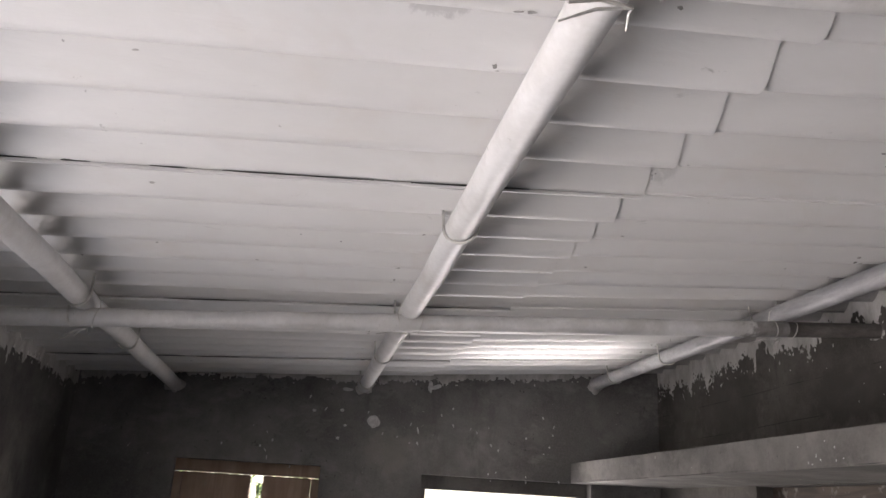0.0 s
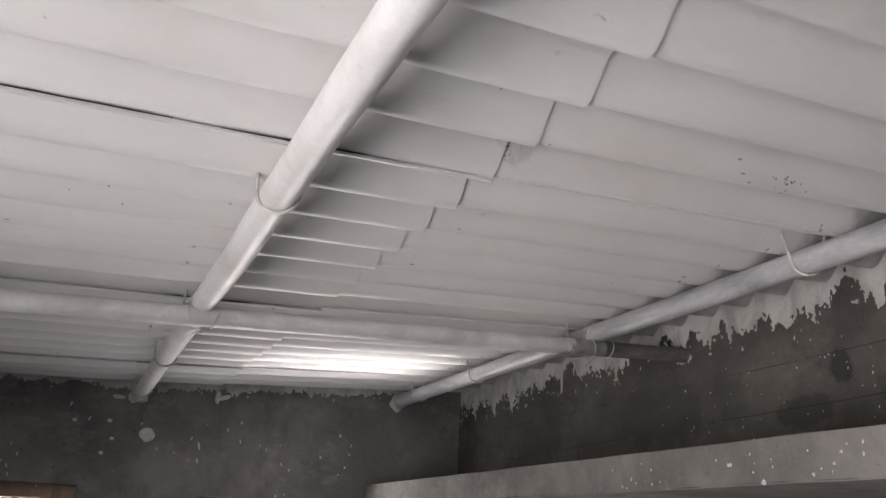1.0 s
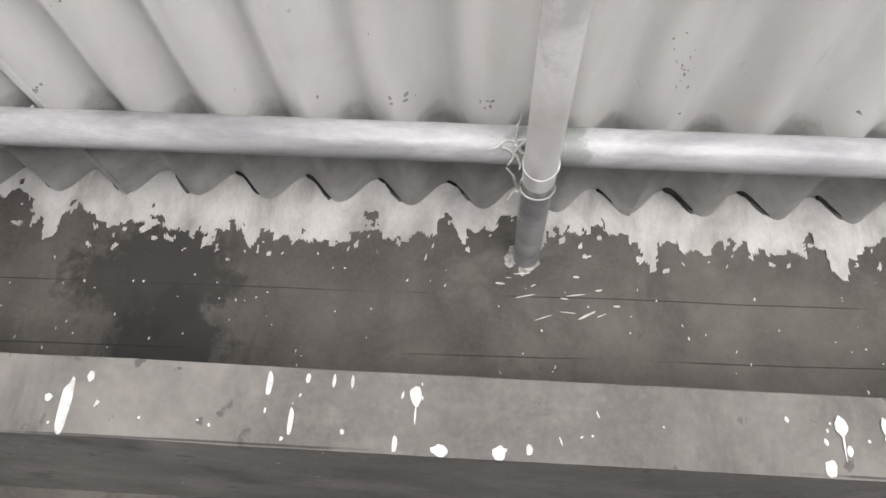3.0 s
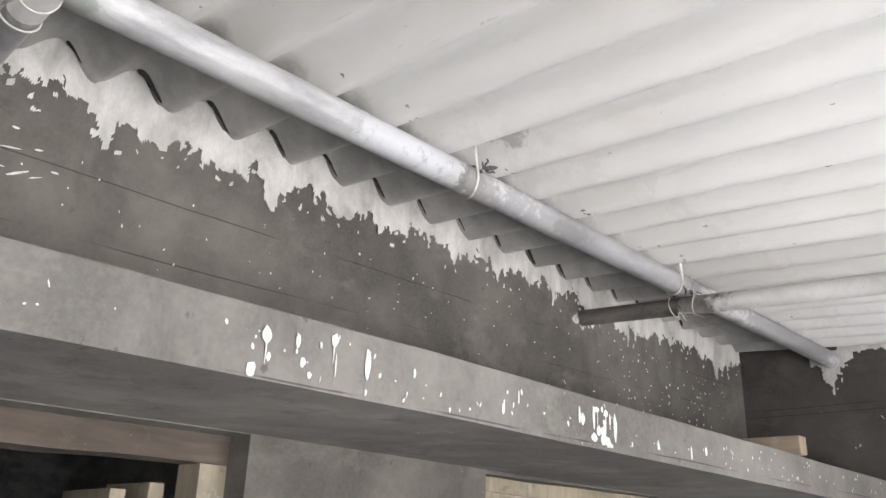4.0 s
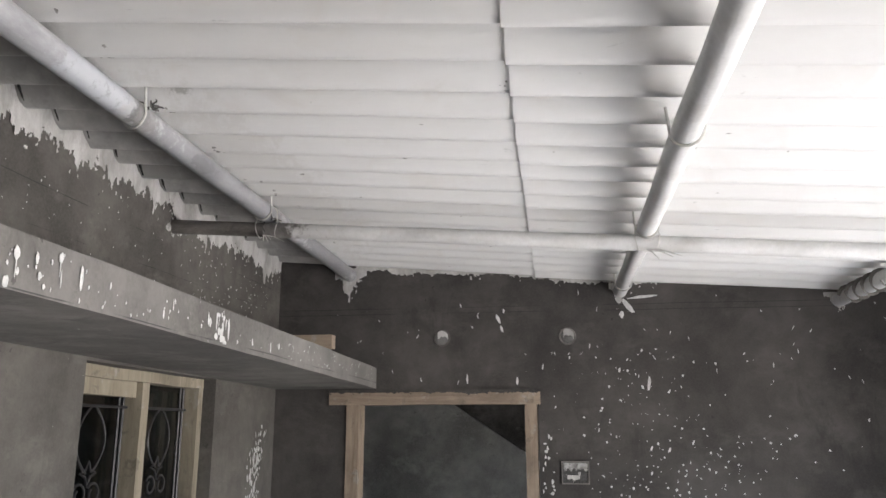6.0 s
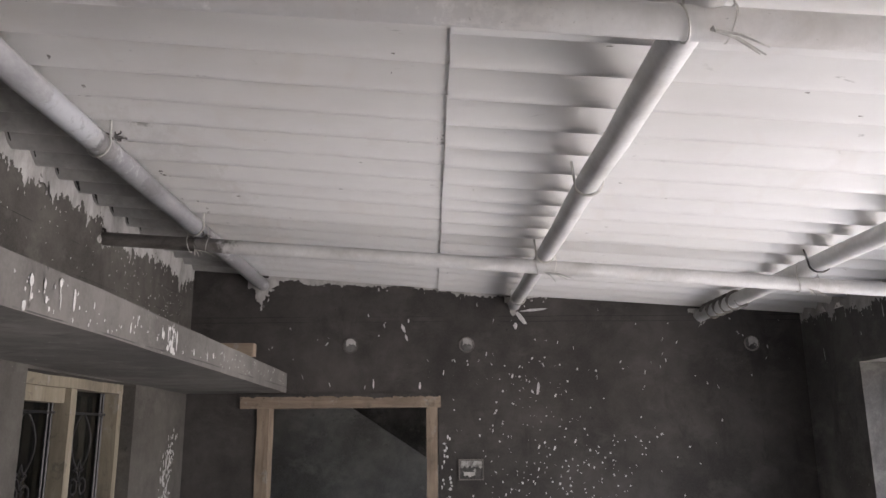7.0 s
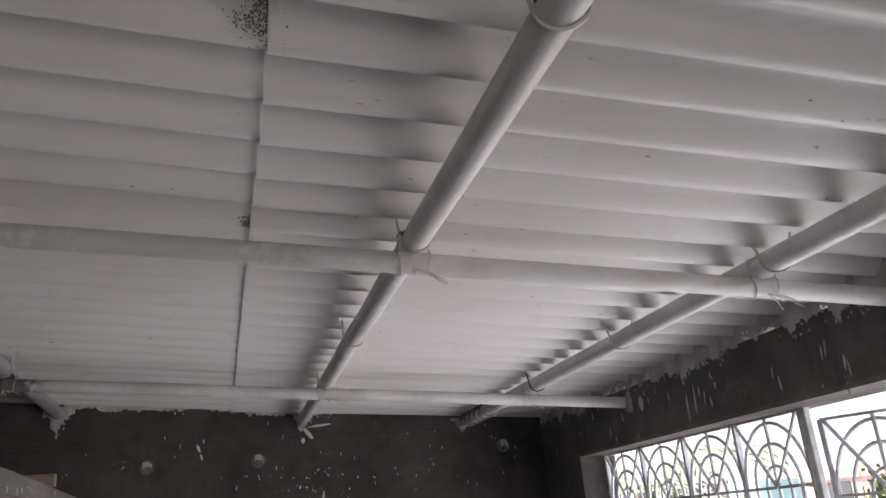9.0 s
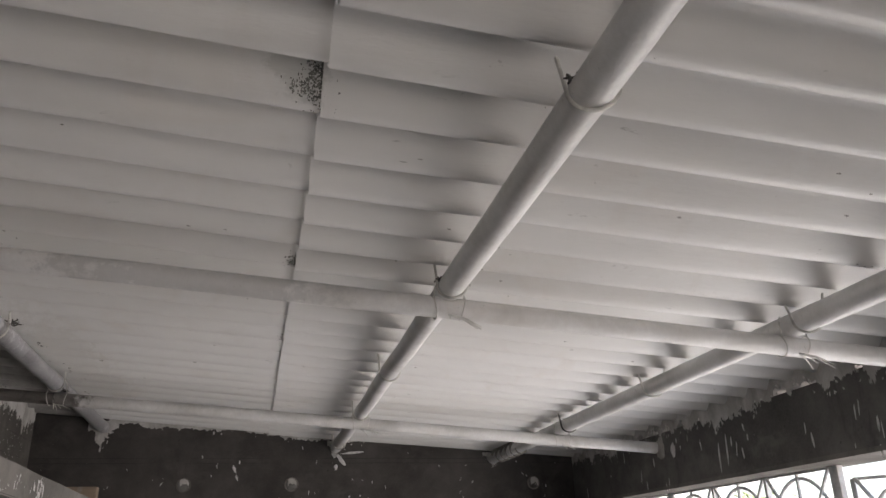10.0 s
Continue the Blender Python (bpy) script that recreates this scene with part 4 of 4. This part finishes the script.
tagged(link_mesh("stair_wall_back", box((-2.3, -1.75, 0.0), (0.0, -1.6, 3.0)), DARK_MASONRY), "rough unplastered masonry wall behind the doorway", "wall", kind="structure")
bm = bmesh.new()
low = [(-2.3, 0.0), (0.0, 0.0), (0.0, 2.523), (-2.3, 1.015)]
va = [bm.verts.new((x, -1.6, z)) for x, z in low]
vb = [bm.verts.new((x, -1.54, z)) for x, z in low]
bm.faces.new(va)
bm.faces.new(vb)
for i in range(4):
    bm.faces.new((va[i], va[(i + 1) % 4], vb[(i + 1) % 4], vb[i]))
tagged(link_mesh("stair_string_wall", bm, STRING_WALL), "smooth grey plastered stair wall with a sloping top", "wall", kind="structure")
tagged(link_mesh("stair_wall_side", box((0.0, -1.75, 0.0), (0.15, -0.15, 3.0)), GREY_WALL), "smooth grey plaster side wall behind the doorway", "wall", kind="structure")
# Unseen wall, added to block daylight from the stair room; narrow gap left.
tagged(link_mesh("stair_light_block_west", wall_mesh("x", -2.3, -2.45, -1.75, -0.15, 0.0, 3.0, [(-1.45, -0.95, 0.0, 2.1)]), GREY_WALL), "unseen added wall that keeps the stair room dark", "wall", kind="structure")
tagged(link_mesh("stair_ceiling", box((-2.3, -1.75, 3.0), (0.15, -0.0, 3.12)), GREY_WALL), "plain plaster ceiling over the stair", "ceiling", kind="structure")
tagged(link_mesh("offcut_plank", box((-0.478, 0.715, 2.246), (-0.10, 0.760, 2.296), 0.004), WOOD), "short raw wooden plank lying on the ledge", "plank")


# ---- windows and doors of the east wall ----
def east_window(name, y0, y1, z0, z1):
    w = holder(name, "cream-painted wooden window with a dark iron scroll grille", "window", kind="structure")
    x0, x1 = 0.05, 0.11
    part("head", rough_box((x0, y0, z1 - 0.036), (x1, y1, z1 - 0.001), 0.03, 0.0025, 1.0), CREAM, w)
    part("sill", rough_box((x0, y0, z0), (x1, y1, z0 + 0.05), 0.06, 0.002, 2.0), CREAM, w)
    for k, yy in enumerate((y0, (y0 + y1) / 2 - 0.022, y1 - 0.036)):
        part("jamb" if k != 1 else "mullion", rough_box((x0, yy, z0 + 0.05), (x1, yy + (0.036 if k != 1 else 0.044), z1 - 0.036), 0.05, 0.0025, 3.0 + k), CREAM, w)
    part("transom", rough_box((x0 + 0.02, (y0 + y1) / 2 + 0.022, z1 - 0.085), (x1 + 0.01, y1 - 0.036, z1 - 0.036), 0.04, 0.002, 8.0), CREAM, w)
    part("open_sash", rough_box((0.20, y1 - 0.19, z0 + 0.05), (0.235, y1 - 0.14, z1 - 0.09), 0.06, 0.002, 9.0), CREAM, w, "cream edge of an open sash")
    mid = (y0 + y1) / 2
    for a, b in ((y0 + 0.036, mid - 0.022), (mid + 0.022, y1 - 0.036)):
        g = part("grille", tube([(0.10, a, z1 - 0.115), (0.10, b, z1 - 0.115)], 0.005, 6), IRON, w, "dark wrought-iron scroll grille")
        c = (a + b) / 2
        for y in (a + 0.02, a + 0.045, b - 0.045, b - 0.02):
            part("bar", tube([(0.10, y, z0 + 0.05), (0.10, y, z1 - 0.036)], 0.0045, 6), IRON, g)
        z = z1 - 0.12
        while z > z0 + 0.45:
            for s in (-1, 1):
                arc = [(0.10, c + s * (0.012 + 0.062 * math.sin(math.pi * k / 14) ** 0.8), z - 0.19 * k / 14) for k in range(15)]
                part("scroll", tube(arc, 0.004, 6), IRON, g)
                curl = [(0.10, c + s * 0.036 + 0.034 * (1 - 0.035 * k) * math.cos(s * (0.5 + k * 0.45)), z - 0.25 + 0.034 * (1 - 0.035 * k) * math.sin(0.5 + k * 0.45)) for k in range(16)]
                part("scroll", tube(curl, 0.004, 6), IRON, g)
            dia = [(0.10, c + dy, z - 0.19 + dz) for dy, dz in ((0, 0.035), (0.012, 0.01), (0.04, 0), (0.012, -0.01), (0, -0.035), (-0.012, -0.01), (-0.04, 0), (-0.012, 0.01))]
            part("diamond", tube(dia, 0.004, 6, True), IRON, g)
            z -= 0.33
        pane = part("pane", box((0.122, a, z0 + 0.05), (0.126, b, z1 - 0.052)), GLASS, w, "dark window glass")
    return w


GLASS, gnt, gb = node_material("window_glass")
gb.inputs["Base Color"].default_value = (0.75, 0.8, 0.8, 1)
gb.inputs["Transmission Weight"].default_value, gb.inputs["Roughness"].default_value = 1.0, 0.03
east_window("window_1", E_WINDOW[0], E_WINDOW[1], E_WINDOW[2], E_WINDOW[3])


def east_door(name, y0, y1, z1, shutters):
    d = holder(name, "rough wooden door frame under the concrete ledge", "door frame", kind="structure")
    part("head", rough_box((0.07, y0, z1 - 0.055), (0.15, y1, z1 - 0.001), 0.04, 0.005, y0), OLD_WOOD, d, "weathered brown head")
    part("jamb", rough_box((0.07, y0, 0.0), (0.15, y0 + 0.055, z1 - 0.055), 0.15, 0.003, y0 + 1), CREAM, d, "cream-painted jamb with chipped edge")
    part("jamb", rough_box((0.07, y1 - 0.055, 0.0), (0.15, y1, z1 - 0.055), 0.15, 0.003, y0 + 2), CREAM, d, "cream-painted jamb with chipped edge")
    for k in range(shutters):
        part("shutter", rough_box((0.17 + 0.03 * k, y0 + 0.07 + 0.06 * k, 0.05), (0.36 + 0.06 * k, y0 + 0.10 + 0.06 * k, z1 - 0.09 - 0.015 * k), 0.1, 0.002, 30.0 + k), CREAM, d, "open cream wooden shutter leaf")
    return d


east_door("door_1", E_DOOR[0], E_DOOR[1], 2.163, 2)
east_door("door_2", E_DOOR_FAR[0], E_DOOR_FAR[1], 2.163, 0)
part("plank_leaf", rough_box((0.12, 4.30, 0.0), (0.15, 5.08, 2.10), 0.2, 0.002, 40.0), CREAM, bpy.data.objects["door_2"], "closed cream plank leaf")
tagged(link_mesh("inner_room_walls", wall_mesh("x", 2.5, 2.6, -0.15, NORTH + 0.2, 0.0, 3.0, []), ROUGH), "plain plaster wall of the dark inner room", "wall", kind="structure")
tagged(link_mesh("inner_room_end_south", box((0.23, -0.15, 0.0), (2.5, -0.05, 3.0)), ROUGH), "plain plaster end wall of the inner room", "wall", kind="structure")
tagged(link_mesh("inner_room_end_north", box((0.23, NORTH + 0.1, 0.0), (2.5, NORTH + 0.2, 3.0)), ROUGH), "plain plaster end wall of the inner room", "wall", kind="structure")
tagged(link_mesh("inner_room_ceiling", box((0.0, -0.15, 3.0), (2.6, NORTH + 0.2, 3.12)), ROUGH), "plain slab over the inner room", "ceiling", kind="structure")

# ---- north wall openings ----
door_n = holder("door_3", "closed reddish plank double door in the dark wall", "door", kind="structure")
ya, yb = NORTH + 0.05, NORTH + 0.11
part("head", rough_box((A_DOOR[0], ya, 2.117), (A_DOOR[1], yb, 2.171), 0.06, 0.002, 51.0), DOOR_WOOD, door_n)
part("jamb", rough_box((A_DOOR[0], ya, 0), (A_DOOR[0] + 0.035, yb, 2.113), 0.15, 0.002, 52.0), DOOR_WOOD, door_n)
part("jamb", rough_box((A_DOOR[1] - 0.035, ya, 0), (A_DOOR[1], yb, 2.113), 0.15, 0.002, 53.0), DOOR_WOOD, door_n)
part("leaf", rough_box((A_DOOR[0] + 0.037, ya + 0.015, 0.01), (-1.996, yb - 0.015, 2.114), 0.15, 0.002, 54.0), DOOR_WOOD, door_n)
part("leaf", rough_box((-1.938, ya + 0.015, 0.01), (A_DOOR[1] - 0.037, yb - 0.015, 2.114), 0.15, 0.002, 55.0), DOOR_WOOD, door_n)
part("batten", rough_box((-2.06, ya - 0.004, 0.01), (-2.00, ya + 0.014, 2.065), 0.15, 0.002, 56.0), DOOR_WOOD, door_n)
win_n = holder("window_2", "bright window opening with a thin grey frame", "window", kind="structure")
for nm, a, b in (("head", (A_WIN[0], NORTH + 0.06, 2.100), (A_WIN[1], NORTH + 0.12, 2.164)), ("sill", (A_WIN[0], NORTH + 0.06, 0.901), (A_WIN[1], NORTH + 0.12, 0.95)),
                 ("jamb", (A_WIN[0], NORTH + 0.06, 0.95), (A_WIN[0] + 0.03, NORTH + 0.12, 2.100)), ("jamb", (A_WIN[1] - 0.03, NORTH + 0.06, 0.95), (A_WIN[1], NORTH + 0.12, 2.100))):
    part(nm, box(a, b, 0.004), SLAB, win_n)


# ---- grille of the west opening ----
def grille_panel(width, bays, z0, z1, label):
    """A welded panel along +y from its own origin: rings of arches over upright bars."""
    g = holder("window_grille", label, "window grille", "window grilles")
    w = width / bays
    rail = z1 - 0.245
    for z in (z0, rail - 0.165, rail, z1):
        part("rail", box((-0.006, 0, z - 0.005), (0.006, width, z + 0.005)), GRILLE, g)
    for k in range(bays + 1):
        part("post", box((-0.01, k * w - 0.008, z0), (0.01, k * w + 0.008, z1)), GRILLE, g)
    for k in range(bays):
        c = (k + 0.5) * w
        for f, h in ((0.48, 0.92), (0.33, 0.62), (0.17, 0.30)):
            part("arch", tube([(0, c + f * w * math.cos(a), rail + h * 0.245 * math.sin(a)) for a in (math.pi * i / 18 for i in range(19))], 0.007, 6), GRILLE, g)
        part("spoke", tube([(0.004, c, rail), (0.004, c, z1)], 0.007, 6), GRILLE, g)
        for s in (-1, 1):
            part("spoke", tube([(0.008, c, rail), (0.008, c + s * 0.47 * w, z1)], 0.007, 6), GRILLE, g)
            for f in (0.48, 0.33, 0.17):
                part("bar", tube([(0, c + s * f * w, z0), (0, c + s * f * w, rail)], 0.007, 6), GRILLE, g)
        part("bar", tube([(0, c, z0), (0, c, rail)], 0.007, 6), GRILLE, g)
    return g


GX = WEST - 0.14
SKEW = -math.degrees(math.atan(0.024))
grille = grille_panel(1.56, 4, 0.83, 2.165, "silver-painted iron grille with arched tops in the opening")
grille.matrix_world = pose(west_x(0.525) - 0.14, 0.525, 0.06, 0, 0, SKEW)
grille_far = grille_panel(0.42, 1, 0.83, 2.165, "silver-painted iron grille with arched tops in the opening")
grille_far.matrix_world = pose(west_x(3.19) - 0.14, 3.20, 0.06, 0, 0, SKEW)
post = tagged(link_mesh("iron_post", box((GX - 0.012, 2.098, 0.8), (GX + 0.012, 2.122, 2.244), 0.003), GRILLE), "silver-painted square iron post between grilles", "post")
shutter_leaf = grille_panel(1.0, 3, 0.86, 2.12, "silver-painted iron grille leaf swung outwards")
shutter_leaf.matrix_world = pose(GX - 0.02, 2.15, 0.06, 0, 0, 28)
trim_bm = box((WEST - 0.21, 0.505, 2.228), (WEST + 0.006, 3.68, 2.2435))
for v in trim_bm.verts:
    v.co.x += west_x(v.co.y) - WEST
tagged(link_mesh("window_head_trim", trim_bm, SLAB), "thin pale plaster edge over the wide opening", "trim", kind="structure")

# ---- outside ----
tagged(link_mesh("ground", box((-400, -400, -0.6), (400, 400, -0.16)), GROUND), "pale dry ground outside", "ground", kind="structure")


def house(name, x, y, w, d, h, material, label, windows):
    hs = holder(name, label, "house")
    part("wall", box((x - d, y, -0.2), (x, y + w, h)), material, hs)
    part("parapet", box((x - d - 0.1, y - 0.1, h), (x + 0.1, y + w + 0.1, h + 0.35)), material, hs)
    for wy, wz in windows:
        part("window", box((x - 0.02, y + wy, wz), (x + 0.03, y + wy + 1.0, wz + 1.2), 0.01), DARK_OPENING, hs)
    return hs


house("far_house", -17, -17.0, 6, 6, 2.2, HOUSE_PINK, "faded pink flat-roofed house across the yard", ((0.8, 0.9), (2.6, 0.9), (4.4, 0.9)))
house("far_house", -15, -27.0, 8, 7, 2.1, HOUSE_WHITE, "whitewashed low house across the yard", ((1.0, 0.8), (3.5, 0.8), (6.0, 0.8)))
tagged(link_mesh("water_tank", tube([(-13.2, -11.9, -0.16), (-13.2, -11.9, 2.25), (-13.2, -11.9, 2.35)], [0.8, 0.8, 0.3], 18), TEAL), "teal water tank standing by the house", "tank")


def leaf_into(bm, p, along, across, length, width):
    q = p + along * length
    m = p + along * (length * 0.45)
    a, b, c, d = (bm.verts.new(v) for v in (p, m + across * width, q, m - across * width))
    bm.faces.new((a, b, c, d))


def palm(x, y, h, seed):
    rnd = random.Random(seed)
    t = holder("palm_tree", "green palm tree with feathery fronds outside the opening", "tree", "trees")
    part("trunk", tube([(x + 0.1 * math.sin(k), y, -0.16 + h * k / 8) for k in range(9)], [0.16 - 0.01 * k for k in range(9)], 10), TRUNK, t)
    bm = bmesh.new()
    for f in range(18):
        a = 2 * math.pi * f / 18 + rnd.uniform(-0.2, 0.2)
        lift = rnd.uniform(0.1, 1.1)
        out = Vector((math.cos(a), math.sin(a), 0))
        prev = Vector((x, y, h - 0.2))
        for k in range(16):
            p = prev + out * 0.13 + Z * (0.13 * lift - 0.017 * k)
            side = out.cross(Z)
            for s in (-1, 1):
                leaf_into(bm, p, (side * s + out * 0.6 + Z * rnd.uniform(-0.6, 0.1)).normalized(), out, 0.5 * (1 - 0.035 * k), 0.022)
            prev = p
    part("crown", bm, LEAF, t)


def leafy_tree(x, y, h, r, seed):
    rnd = random.Random(seed)
    t = holder("tree", "broad-leaved green tree outside", "tree", "trees")
    part("trunk", tube([(x, y, -0.16), (x + 0.1, y, h * 0.3), (x, y + 0.1, h * 0.6)], [0.18, 0.14, 0.07], 9), TRUNK, t)
    for k in range(5):
        a = k * 1.3
        part("limb", tube([(x + 0.05, y, h * 0.35), (x + 0.5 * r * math.cos(a), y + 0.5 * r * math.sin(a), h * 0.7)], [0.07, 0.03], 6), TRUNK, t)
    bm = bmesh.new()
    for c in range(34):
        d = Vector((rnd.gauss(0, 1), rnd.gauss(0, 1), rnd.gauss(0, 0.8))).normalized() * r * rnd.uniform(0.3, 1.0)
        centre = Vector((x, y, h * 0.68)) + d
        for _ in range(55):
            o = Vector((rnd.gauss(0, 1), rnd.gauss(0, 1), rnd.gauss(0, 1))).normalized()
            u = o.orthogonal().normalized()
            leaf_into(bm, centre + o * rnd.uniform(0.05, 0.34), (u + o * 0.5).normalized(), o.cross(u), rnd.uniform(0.10, 0.2), 0.045)
    part("crown", bm, LEAF, t)


palm(-6.9, -6.0, 2.3, 1)
leafy_tree(-9.6, -9.8, 2.2, 0.8, 2)
leafy_tree(-12.0, -6.5, 2.1, 0.8, 3)
leafy_tree(-2.3, 12.5, 3.6, 1.8, 4)
